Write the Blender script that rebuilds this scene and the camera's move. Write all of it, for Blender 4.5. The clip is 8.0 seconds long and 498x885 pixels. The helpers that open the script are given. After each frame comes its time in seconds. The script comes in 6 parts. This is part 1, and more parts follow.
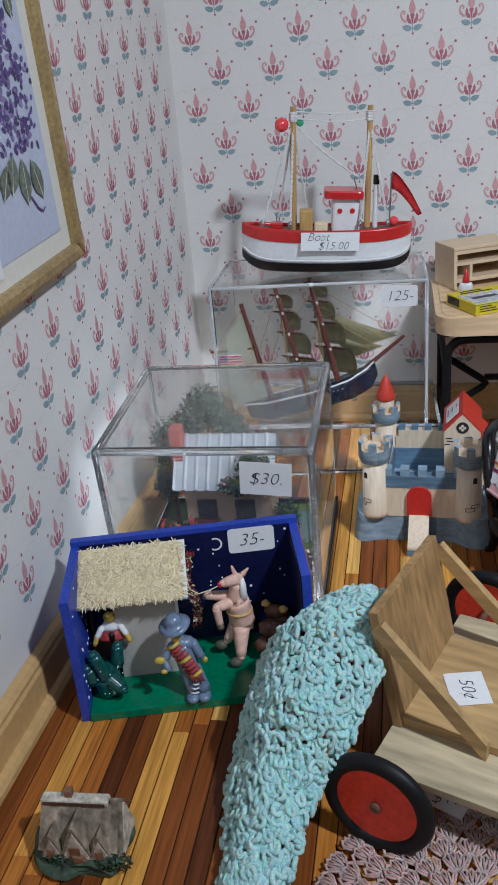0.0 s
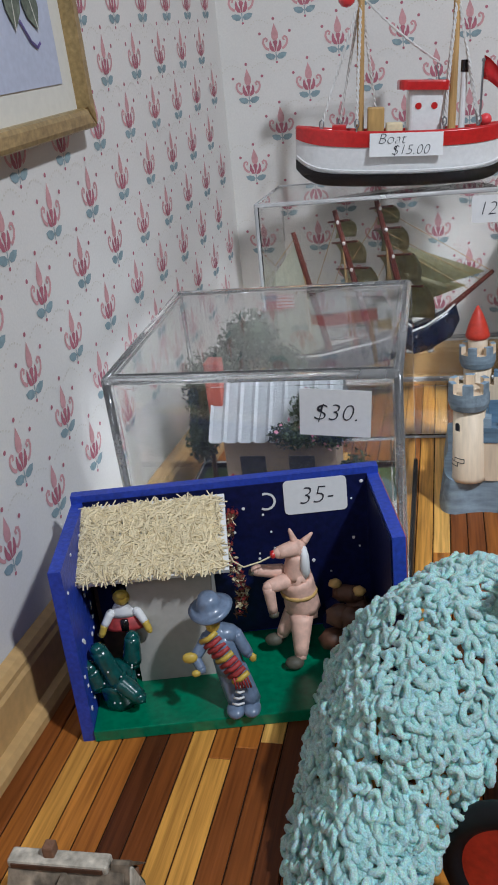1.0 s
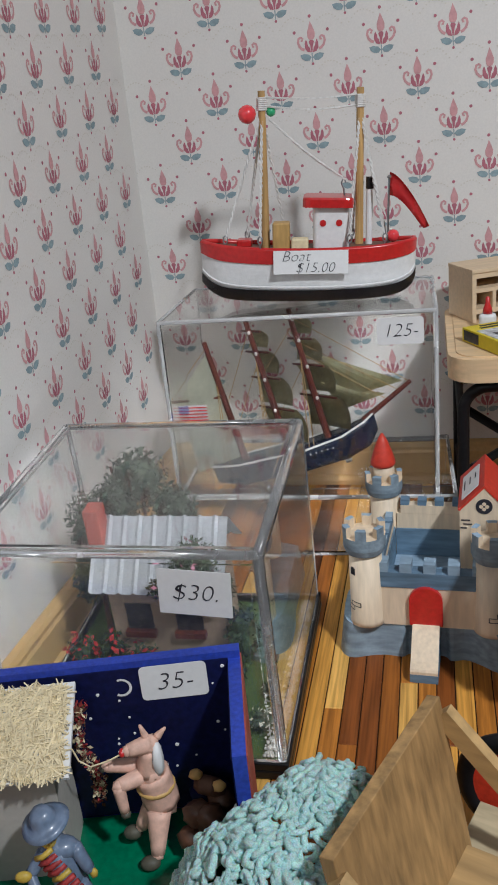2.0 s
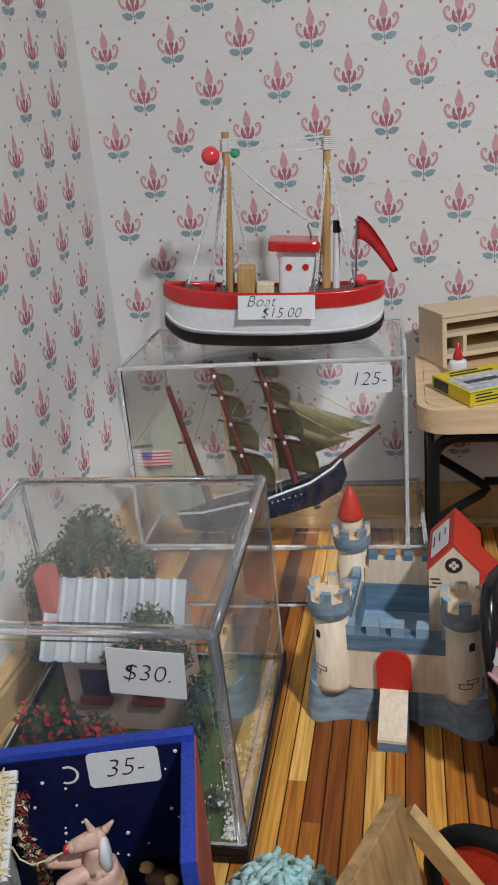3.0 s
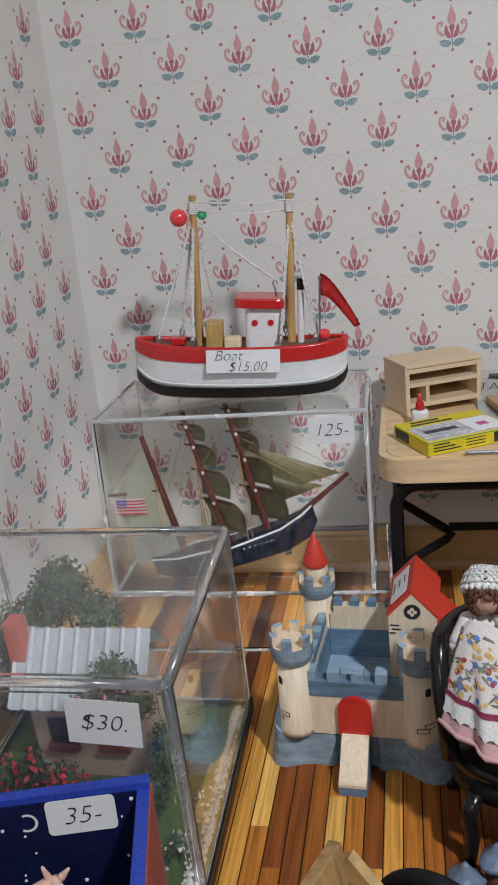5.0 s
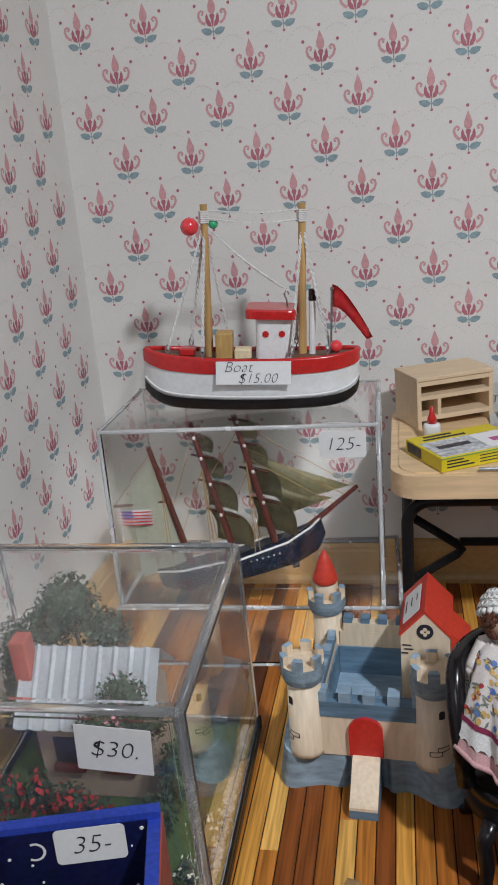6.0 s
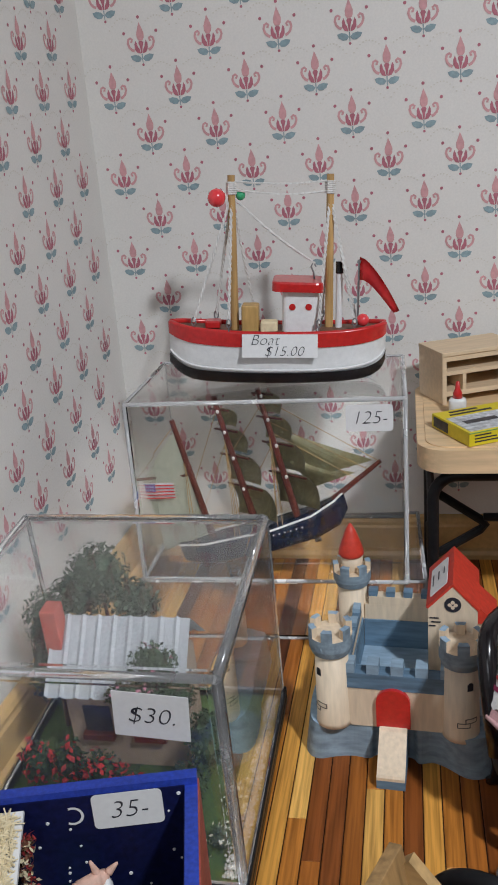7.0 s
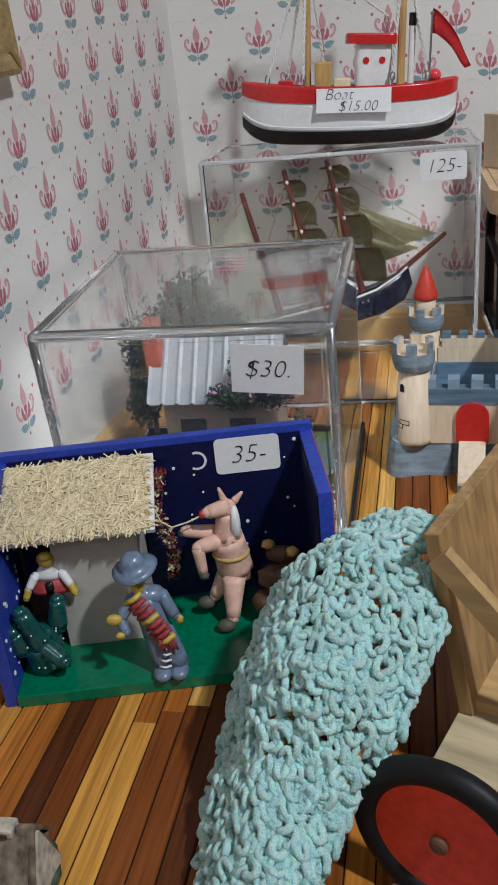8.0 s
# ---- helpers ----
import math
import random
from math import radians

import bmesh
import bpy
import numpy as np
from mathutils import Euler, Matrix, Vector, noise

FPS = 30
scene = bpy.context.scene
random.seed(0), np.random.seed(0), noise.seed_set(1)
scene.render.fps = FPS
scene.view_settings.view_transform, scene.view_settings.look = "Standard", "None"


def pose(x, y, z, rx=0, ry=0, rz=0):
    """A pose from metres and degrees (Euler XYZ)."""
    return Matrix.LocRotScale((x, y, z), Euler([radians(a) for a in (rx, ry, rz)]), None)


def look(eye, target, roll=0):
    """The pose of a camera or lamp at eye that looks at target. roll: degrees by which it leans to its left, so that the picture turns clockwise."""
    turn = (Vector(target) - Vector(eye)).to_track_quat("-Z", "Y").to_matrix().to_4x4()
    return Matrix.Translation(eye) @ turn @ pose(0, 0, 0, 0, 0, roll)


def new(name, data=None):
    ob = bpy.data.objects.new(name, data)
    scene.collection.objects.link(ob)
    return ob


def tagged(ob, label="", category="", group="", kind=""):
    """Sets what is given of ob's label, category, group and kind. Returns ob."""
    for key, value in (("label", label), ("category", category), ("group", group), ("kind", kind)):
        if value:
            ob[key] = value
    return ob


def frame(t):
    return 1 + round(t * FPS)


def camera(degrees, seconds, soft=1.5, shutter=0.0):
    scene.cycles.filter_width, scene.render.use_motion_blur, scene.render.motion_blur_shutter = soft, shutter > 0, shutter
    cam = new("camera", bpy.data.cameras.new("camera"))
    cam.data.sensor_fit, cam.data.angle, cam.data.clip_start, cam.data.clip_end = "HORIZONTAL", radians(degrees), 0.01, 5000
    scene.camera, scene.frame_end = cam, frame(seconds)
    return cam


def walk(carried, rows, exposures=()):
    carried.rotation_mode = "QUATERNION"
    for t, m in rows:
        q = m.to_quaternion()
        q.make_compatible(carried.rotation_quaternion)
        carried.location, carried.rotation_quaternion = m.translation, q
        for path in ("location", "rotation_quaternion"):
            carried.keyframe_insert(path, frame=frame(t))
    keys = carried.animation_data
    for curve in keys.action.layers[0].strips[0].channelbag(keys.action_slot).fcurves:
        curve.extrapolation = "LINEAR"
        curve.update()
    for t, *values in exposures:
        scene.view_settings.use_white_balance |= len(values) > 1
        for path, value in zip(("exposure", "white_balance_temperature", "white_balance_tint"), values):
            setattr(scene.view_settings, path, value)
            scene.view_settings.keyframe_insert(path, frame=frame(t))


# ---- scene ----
cam = camera(33.0, 8.0, 1.8)
PATH = [
    (0, (0.091, 0.036, 0.275), (-0.274, 1.828, -0.535), -5.2),
    (0.5, (0.063, 0.105, 0.194), (-0.36, 1.897, -0.586), -5.5),
    (1, (0.061, 0.119, 0.199), (-0.39, 1.911, -0.567), -6.0),
    (1.5, (0.083, 0.118, 0.207), (-0.372, 1.92, -0.533), -6.2),
    (2, (0.104, 0.165, 0.239), (-0.326, 1.98, -0.482), -5.9),
    (2.2, (0.107, 0.176, 0.246), (-0.316, 1.993, -0.475), -5.8),
    (3.3, (0.11, 0.187, 0.253), (-0.259, 2.033, -0.421), -5.3),
    (3.5, (0.12, 0.182, 0.26), (-0.249, 2.033, -0.401), -5.5),
    (4, (0.161, 0.174, 0.247), (-0.214, 2.031, -0.393), -6.1),
    (4.5, (0.139, 0.172, 0.25), (-0.235, 2.037, -0.37), -6.0),
    (5, (0.127, 0.179, 0.26), (-0.247, 2.045, -0.354), -5.6),
    (6.5, (0.116, 0.187, 0.266), (-0.254, 2.05, -0.36), -4.8),
    (7, (0.108, 0.184, 0.263), (-0.268, 2.033, -0.399), -4.7),
    (7.5, (0.091, 0.155, 0.22), (-0.294, 1.977, -0.51), -5.2),
    (8, (0.076, 0.127, 0.187), (-0.326, 1.908, -0.629), -5.8),
]
walk(cam, [(t, look(eye, target, roll)) for t, eye, target, roll in PATH],
     [(0.0, -0.06, 5720, 8.0), (1.0, 0.0, 6000, 9), (2.0, -0.05, 6260, 9), (3.5, -0.09, 6280, 9.5), (7.0, -0.09, 6280, 9.5), (8.0, -0.06, 6280, 9)])

# ---- world and lamps ----
world = bpy.data.worlds.new("world")
scene.world = world
world.use_nodes = True
world.node_tree.nodes["Background"].inputs[0].default_value = (0.9, 0.94, 1.0, 1)
world.node_tree.nodes["Background"].inputs[1].default_value = 0.008


def area_lamp(name, eye, target, size, watts, colour):
    data = bpy.data.lights.new(name, "AREA")
    data.shape, data.size, data.energy, data.color = "DISK", size, watts, colour
    ob = new(name, data)
    ob.matrix_world = look(eye, target)
    return ob


spot = area_lamp("spot_lamp", (0.45, 0.06, 0.70), (0.19, 0.50, 0.02), 0.05, 2.55, (0.95, 0.975, 1.02))
spot.data.spread = radians(125)
# Unseen soft fill, added behind the viewer to lift front-facing sides.
area_lamp("front_fill", (0.06, -0.31, 0.52), (0.06, 0.6, 0.10), 0.26, 0.32, (0.93, 0.965, 1.02)).data.spread = radians(120)


# ---- materials ----
def ramp(nodes, stops, mode="LINEAR"):
    n = nodes.new("ShaderNodeValToRGB")
    n.color_ramp.interpolation = mode
    while len(n.color_ramp.elements) < len(stops):
        n.color_ramp.elements.new(0.5)
    for e, (p, c) in zip(n.color_ramp.elements, stops):
        e.position, e.color = p, (*c, 1)
    return n


def shade(c, k):
    return tuple(min(1.0, v * k) for v in c)


def mat(name, c, rough=0.5, metal=0.0, grain=400, spread=0.18, big=30, bump=0.15, stretch=(1, 1, 1), coat=0.0, per=0.0, sheen=0.0):
    """A painted, wooden or cloth surface: fine grain, broad stains and a little relief."""
    m = bpy.data.materials.new(name)
    m.use_nodes = True
    t = m.node_tree
    n, l = t.nodes, t.links
    b = n["Principled BSDF"]
    co = n.new("ShaderNodeTexCoord")
    mp = n.new("ShaderNodeMapping")
    mp.inputs["Scale"].default_value = stretch
    l.new(co.outputs["Object"], mp.inputs[0])
    fine = n.new("ShaderNodeTexNoise")
    fine.inputs["Scale"].default_value = grain
    fine.inputs["Detail"].default_value = 5
    l.new(mp.outputs[0], fine.inputs[0])
    broad = n.new("ShaderNodeTexNoise")
    broad.inputs["Scale"].default_value = big
    broad.inputs["Detail"].default_value = 3
    l.new(mp.outputs[0], broad.inputs[0])
    r1 = ramp(n, [(0.3, shade(c, 1 - spread)), (0.7, shade(c, 1 + spread))])
    l.new(fine.outputs[0], r1.inputs[0])
    r2 = ramp(n, [(0.3, (1 - spread,) * 3), (0.65, (1.0, 1.0, 1.0))])
    l.new(broad.outputs[0], r2.inputs[0])
    mx = n.new("ShaderNodeMix")
    mx.data_type, mx.blend_type = "RGBA", "MULTIPLY"
    mx.inputs[0].default_value = 1
    l.new(r1.outputs[0], mx.inputs[6])
    l.new(r2.outputs[0], mx.inputs[7])
    out = mx.outputs[2]
    if per:
        g = n.new("ShaderNodeNewGeometry")
        r3 = ramp(n, [(0.0, (1 - per,) * 3), (1.0, (1.0, 1.0, 1.0))])
        l.new(g.outputs["Random Per Island"], r3.inputs[0])
        m2 = n.new("ShaderNodeMix")
        m2.data_type, m2.blend_type = "RGBA", "MULTIPLY"
        m2.inputs[0].default_value = 1
        l.new(out, m2.inputs[6])
        l.new(r3.outputs[0], m2.inputs[7])
        out = m2.outputs[2]
    l.new(out, b.inputs["Base Color"])
    b.inputs["Roughness"].default_value = rough
    b.inputs["Metallic"].default_value = metal
    b.inputs["Coat Weight"].default_value = coat
    b.inputs["Coat Roughness"].default_value = 0.15
    b.inputs["Sheen Weight"].default_value = sheen
    if bump:
        bp = n.new("ShaderNodeBump")
        bp.inputs["Strength"].default_value = bump
        bp.inputs["Distance"].default_value = 0.0006
        l.new(fine.outputs[0], bp.inputs["Height"])
        l.new(bp.outputs[0], b.inputs["Normal"])
    return m


def plank_mat():
    m = bpy.data.materials.new("varnished_strip_wood")
    m.use_nodes = True
    n, l = m.node_tree.nodes, m.node_tree.links
    b = n["Principled BSDF"]
    oi = n.new("ShaderNodeObjectInfo")
    geo = n.new("ShaderNodeNewGeometry")
    add = n.new("ShaderNodeMath")
    add.operation = "ADD"
    l.new(oi.outputs["Random"], add.inputs[0])
    l.new(geo.outputs["Random Per Island"], add.inputs[1])
    fr = n.new("ShaderNodeMath")
    fr.operation = "FRACT"
    l.new(add.outputs[0], fr.inputs[0])
    base = ramp(n, [(0.0, (0.11, 0.032, 0.009)), (0.10, (0.24, 0.072, 0.015)), (0.32, (0.39, 0.132, 0.022)), (0.54, (0.53, 0.205, 0.034)), (0.74, (0.68, 0.335, 0.066)), (0.90, (0.80, 0.46, 0.12))], "CONSTANT")
    l.new(fr.outputs[0], base.inputs[0])
    co = n.new("ShaderNodeTexCoord")
    mp = n.new("ShaderNodeMapping")
    mp.inputs["Scale"].default_value = (1, 0.035, 1)
    l.new(co.outputs["Object"], mp.inputs[0])
    off = n.new("ShaderNodeVectorMath")
    off.operation = "ADD"
    l.new(mp.outputs[0], off.inputs[0])
    l.new(fr.outputs[0], off.inputs[1])
    g = n.new("ShaderNodeTexNoise")
    g.inputs["Scale"].default_value = 700
    g.inputs["Detail"].default_value = 6
    l.new(off.outputs[0], g.inputs[0])
    r = ramp(n, [(0.3, (0.6, 0.55, 0.5)), (0.62, (1.12, 1.1, 1.05))])
    l.new(g.outputs[0], r.inputs[0])
    s = n.new("ShaderNodeTexNoise")
    s.inputs["Scale"].default_value = 60
    l.new(off.outputs[0], s.inputs[0])
    r2 = ramp(n, [(0.3, (0.72, 0.7, 0.68)), (0.6, (1.05, 1.05, 1.05))])
    l.new(s.outputs[0], r2.inputs[0])
    x1 = n.new("ShaderNodeMix")
    x1.data_type, x1.blend_type = "RGBA", "MULTIPLY"
    x1.inputs[0].default_value = 1
    l.new(base.outputs[0], x1.inputs[6])
    l.new(r.outputs[0], x1.inputs[7])
    x2 = n.new("ShaderNodeMix")
    x2.data_type, x2.blend_type = "RGBA", "MULTIPLY"
    x2.inputs[0].default_value = 1
    l.new(x1.outputs[2], x2.inputs[6])
    l.new(r2.outputs[0], x2.inputs[7])
    l.new(x2.outputs[2], b.inputs["Base Color"])
    rr = n.new("ShaderNodeMapRange")
    rr.inputs[3].default_value, rr.inputs[4].default_value = 0.28, 0.5
    l.new(s.outputs[0], rr.inputs[0])
    l.new(rr.outputs[0], b.inputs["Roughness"])
    bp = n.new("ShaderNodeBump")
    bp.inputs["Strength"].default_value, bp.inputs["Distance"].default_value = 0.2, 0.0004
    l.new(g.outputs[0], bp.inputs["Height"])
    l.new(bp.outputs[0], b.inputs["Normal"])
    return m


def clear_mat(name, tint, rough):
    m = bpy.data.materials.new(name)
    m.use_nodes = True
    n, l = m.node_tree.nodes, m.node_tree.links
    b = n["Principled BSDF"]
    b.inputs["Base Color"].default_value = (*tint, 1)
    b.inputs["Transmission Weight"].default_value = 0.985
    b.inputs["IOR"].default_value = 1.46
    co = n.new("ShaderNodeTexCoord")
    s = n.new("ShaderNodeTexNoise")
    s.inputs["Scale"].default_value = 45
    s.inputs["Detail"].default_value = 6
    l.new(co.outputs["Object"], s.inputs[0])
    rr = n.new("ShaderNodeMapRange")
    rr.inputs[1].default_value, rr.inputs[2].default_value = 0.45, 0.75
    rr.inputs[3].default_value, rr.inputs[4].default_value = rough * 0.3, rough * 1.6
    l.new(s.outputs[0], rr.inputs[0])
    l.new(rr.outputs[0], b.inputs["Roughness"])
    return m


M = {
    "paper": mat("wallpaper_ground", (0.74, 0.72, 0.68), 0.75, spread=0.03, grain=900, big=12, bump=0.08),
    "rose": mat("print_rose", (0.47, 0.155, 0.20), 0.7, spread=0.12, bump=0),
    "pink": mat("print_pink", (0.64, 0.34, 0.35), 0.7, spread=0.1, bump=0),
    "teal": mat("print_teal", (0.27, 0.37, 0.40), 0.7, spread=0.15, bump=0),
    "fleck": mat("print_cream", (0.67, 0.64, 0.57), 0.7, spread=0.05, bump=0),
    "trim": mat("varnished_pine_trim", (0.60, 0.38, 0.155), 0.38, spread=0.1, grain=300, big=20, stretch=(1, 0.1, 1)),
    "plank": plank_mat(),
    "sub": mat("dark_joint", (0.018, 0.010, 0.006), 0.9, spread=0.1),
    "plain": mat("bounce_damping_dark", (0.06, 0.06, 0.063), 0.8, spread=0.05),
    "gold": mat("gilt_wood", (0.45, 0.32, 0.14), 0.38, metal=0.4, spread=0.25, grain=500),
    "mount": mat("cream_mount", (0.72, 0.70, 0.62), 0.8, spread=0.03, bump=0.05),
    "sheet": mat("pale_blue_print", (0.50, 0.54, 0.66), 0.6, spread=0.06, bump=0.03),
    "lilac": mat("lilac_ink", (0.16, 0.11, 0.36), 0.6, spread=0.4, bump=0, per=0.6),
    "lilac2": mat("pale_lilac_ink", (0.36, 0.28, 0.55), 0.6, spread=0.3, bump=0, per=0.4),
    "leafink": mat("leaf_ink", (0.24, 0.28, 0.21), 0.6, spread=0.4, bump=0, per=0.4, big=120),
    "card": mat("white_card", (0.80, 0.80, 0.79), 0.65, spread=0.03, bump=0.04),
    "ink": mat("black_ink", (0.025, 0.025, 0.035), 0.6, spread=0.1, bump=0),
    "acryl": clear_mat("clear_acrylic", (0.90, 0.90, 0.89), 0.03),
    "acryl2": clear_mat("scuffed_acrylic", (0.93, 0.925, 0.915), 0.012),
    # Milky tints of the added tubes that stand for light in acrylic edges.
    "edge2": clear_mat("pale_round_edge_tube", (0.90, 0.895, 0.885), 0.28),
    "edge": clear_mat("pale_edge_tube", (0.86, 0.855, 0.845), 0.3),
    "black": mat("black_plastic", (0.012, 0.012, 0.013), 0.4, spread=0.2),
    "rubber": mat("black_rubber", (0.009, 0.009, 0.010), 0.5, spread=0.2, bump=0.1),
    "red": mat("red_gloss_paint", (0.60, 0.022, 0.022), 0.3, spread=0.12, coat=0.4),
    "redm": mat("orange_red_paint", (0.66, 0.055, 0.03), 0.45, spread=0.12),
    "white": mat("white_gloss_paint", (0.80, 0.80, 0.79), 0.3, spread=0.05, coat=0.3, big=60),
    "keel": mat("black_gloss_paint", (0.012, 0.010, 0.011), 0.25, spread=0.1, coat=0.4),
    "deck": mat("dark_deck_wood", (0.16, 0.075, 0.045), 0.6, spread=0.3, stretch=(0.1, 1, 1)),
    "stick": mat("bamboo_stick", (0.55, 0.34, 0.13), 0.5, spread=0.25, stretch=(1, 1, 0.1)),
    "block": mat("yellow_wood_block", (0.60, 0.38, 0.13), 0.5, spread=0.2, stretch=(1, 1, 0.2)),
    "cord": mat("white_cord", (0.72, 0.71, 0.68), 0.8, spread=0.1),
    "steel": mat("steel_wire", (0.36, 0.38, 0.40), 0.35, metal=0.9, spread=0.1),
    "ball": mat("red_bead", (0.85, 0.06, 0.07), 0.2, spread=0.05, coat=0.6, bump=0),
    "green": mat("green_bead", (0.05, 0.45, 0.2), 0.25, spread=0.05, coat=0.5, bump=0),
    "mast": mat("mahogany_stick", (0.12, 0.026, 0.016), 0.4, spread=0.25, stretch=(1, 1, 0.1)),
    "sail": mat("olive_horn_sail", (0.40, 0.37, 0.20), 0.45, spread=0.2, big=80),
    "sail2": mat("pale_sailcloth", (0.56, 0.57, 0.45), 0.7, spread=0.12),
    "navy": mat("navy_gloss", (0.009, 0.015, 0.040), 0.25, spread=0.3, coat=0.2),
    "blue": mat("royal_blue_paint", (0.025, 0.060, 0.42), 0.45, spread=0.25, grain=600, bump=0.3),
    "flagblue": mat("flag_blue_ink", (0.06, 0.10, 0.36), 0.6, spread=0.3, bump=0),
    "night": mat("midnight_blue_paint", (0.007, 0.010, 0.06), 0.4, spread=0.3, bump=0.2),
    "brick": mat("red_brown_paint", (0.38, 0.08, 0.055), 0.6, spread=0.2),
    "grass": mat("green_gloss_paint", (0.0, 0.18, 0.085), 0.3, spread=0.2, coat=0.3, big=60),
    "straw": mat("cut_straw", (0.92, 0.78, 0.50), 0.7, spread=0.1, per=0.22),
    "grey": mat("warm_grey_card", (0.46, 0.44, 0.40), 0.7, spread=0.05),
    "horse": mat("rosy_clay", (0.78, 0.49, 0.38), 0.55, spread=0.15),
    "hoof": mat("olive_clay", (0.09, 0.085, 0.06), 0.6),
    "slate": mat("slate_blue_clay", (0.16, 0.215, 0.31), 0.38, spread=0.2, coat=0.3),
    "yel": mat("yellow_clay", (0.60, 0.42, 0.07), 0.45, spread=0.15),
    "shawl": mat("red_shawl", (0.45, 0.05, 0.05), 0.6, spread=0.4, big=300),
    "brown": mat("brown_clay", (0.10, 0.045, 0.025), 0.5, spread=0.3),
    "tealc": mat("deep_teal_clay", (0.006, 0.075, 0.07), 0.25, spread=0.3, coat=0.5),
    "dryfl": mat("dried_flowers", (0.28, 0.11, 0.06), 0.8, spread=0.5, per=0.6),
    "wheelred": mat("orange_red_paint", (0.80, 0.065, 0.030), 0.4, spread=0.14, coat=0.2),
    "pine": mat("pale_turned_wood", (0.80, 0.65, 0.47), 0.55, spread=0.1, grain=500, stretch=(1, 1, 0.15)),
    "cgrey": mat("grey_blue_stain", (0.27, 0.35, 0.41), 0.65, spread=0.3, grain=350, stretch=(0.15, 1, 1), bump=0.3),
    "cblue": mat("dusty_blue_stain", (0.14, 0.235, 0.33), 0.65, spread=0.3, grain=350, stretch=(0.15, 1, 1), bump=0.3),
    "cblue2": mat("light_blue_stain", (0.30, 0.42, 0.53), 0.6, spread=0.2, grain=350, stretch=(0.3, 1, 1)),
    "oak": mat("oak_veneer", (0.80, 0.57, 0.33), 0.45, spread=0.14, grain=300, stretch=(0.12, 1, 1)),
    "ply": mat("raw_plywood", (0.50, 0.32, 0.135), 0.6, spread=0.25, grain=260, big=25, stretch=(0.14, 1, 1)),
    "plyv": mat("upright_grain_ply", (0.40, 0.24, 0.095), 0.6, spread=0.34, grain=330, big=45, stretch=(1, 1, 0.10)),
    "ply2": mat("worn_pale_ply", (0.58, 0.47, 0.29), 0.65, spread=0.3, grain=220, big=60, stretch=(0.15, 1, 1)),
    "maple": mat("pale_basswood", (0.72, 0.55, 0.36), 0.6, spread=0.08, grain=400, stretch=(0.15, 1, 1)),
    "ybox": mat("yellow_carton", (0.72, 0.58, 0.02), 0.4, spread=0.06, bump=0),
    "photo": mat("photo_print", (0.60, 0.62, 0.64), 0.45, spread=0.4, big=160, bump=0),
    "dphoto": mat("dark_photo_print", (0.05, 0.05, 0.06), 0.45, spread=0.5, big=200, bump=0),
    "magenta": mat("magenta_print", (0.55, 0.10, 0.30), 0.5, spread=0.3, bump=0),
    "news": mat("newsprint", (0.76, 0.76, 0.73), 0.8, spread=0.08, grain=700),
    "newsink": mat("grey_news_ink", (0.42, 0.42, 0.42), 0.8, spread=0.2, bump=0),
    "mdf": mat("tan_fibreboard", (0.48, 0.33, 0.17), 0.7, spread=0.08),
    "mint": mat("mint_yarn", (0.55, 0.84, 0.79), 0.95, spread=0.22, grain=2200, bump=0.9, per=0.16, sheen=0.15),
    "blush": mat("dusty_pink_yarn", (0.66, 0.44, 0.40), 0.85, spread=0.2, grain=1500, bump=0.5, per=0.3, sheen=0.2),
    "cream": mat("cream_yarn", (0.88, 0.80, 0.60), 0.85, spread=0.2, grain=1500, bump=0.5, per=0.3, sheen=0.2),
    "lace": mat("white_lace", (0.78, 0.77, 0.74), 0.85, spread=0.12, grain=1200, bump=0.4, per=0.12),
    "hair": mat("auburn_hair", (0.13, 0.045, 0.022), 0.6, spread=0.4, grain=900),
    "skin": mat("porcelain_beige", (0.60, 0.38, 0.27), 0.5, spread=0.06),
    "cotton": mat("cream_cotton", (0.72, 0.66, 0.62), 0.85, spread=0.1, grain=1400),
    "wine": mat("wine_braid", (0.26, 0.02, 0.075), 0.7, spread=0.25, grain=1500),
    "brownnet": mat("brown_net", (0.27, 0.14, 0.12), 0.85, spread=0.2, grain=1500),
    "printblue": mat("dress_blue_print", (0.12, 0.22, 0.58), 0.8, spread=0.25, bump=0),
    "printgold": mat("dress_gold_print", (0.72, 0.46, 0.14), 0.8, spread=0.25, bump=0),
    "petti": mat("pink_petticoat", (0.62, 0.36, 0.36), 0.85, spread=0.15, grain=1500),
    "lav": mat("lavender_paint", (0.34, 0.36, 0.55), 0.55, spread=0.12),
    "lime": mat("green_yarn", (0.20, 0.40, 0.11), 0.85, spread=0.25, grain=1500, bump=0.4),
    "fol": mat("foliage_foam", (0.045, 0.085, 0.035), 0.85, spread=0.4, per=0.6),
    "fol2": mat("dusty_foliage", (0.085, 0.12, 0.075), 0.9, spread=0.4, per=0.6),
    "turf": mat("scatter_turf", (0.055, 0.095, 0.02), 0.9, spread=0.4, grain=700, big=60, bump=0.6),
    "gravel": mat("pale_gravel", (0.62, 0.60, 0.55), 0.9, spread=0.3, per=0.5),
    "bloom": mat("red_bloom", (0.55, 0.03, 0.03), 0.7, spread=0.3, per=0.4),
    "bloomw": mat("white_bloom", (0.75, 0.72, 0.6), 0.7, spread=0.2, per=0.3),
    "bloomp": mat("pink_bloom", (0.55, 0.2, 0.28), 0.7, spread=0.2, per=0.3),
    "tin": mat("silver_tin_roof", (0.60, 0.63, 0.66), 0.55, metal=0.1, spread=0.15, grain=900, bump=0.4),
    "stucco": mat("tan_stucco", (0.32, 0.235, 0.17), 0.8, spread=0.15, grain=500),
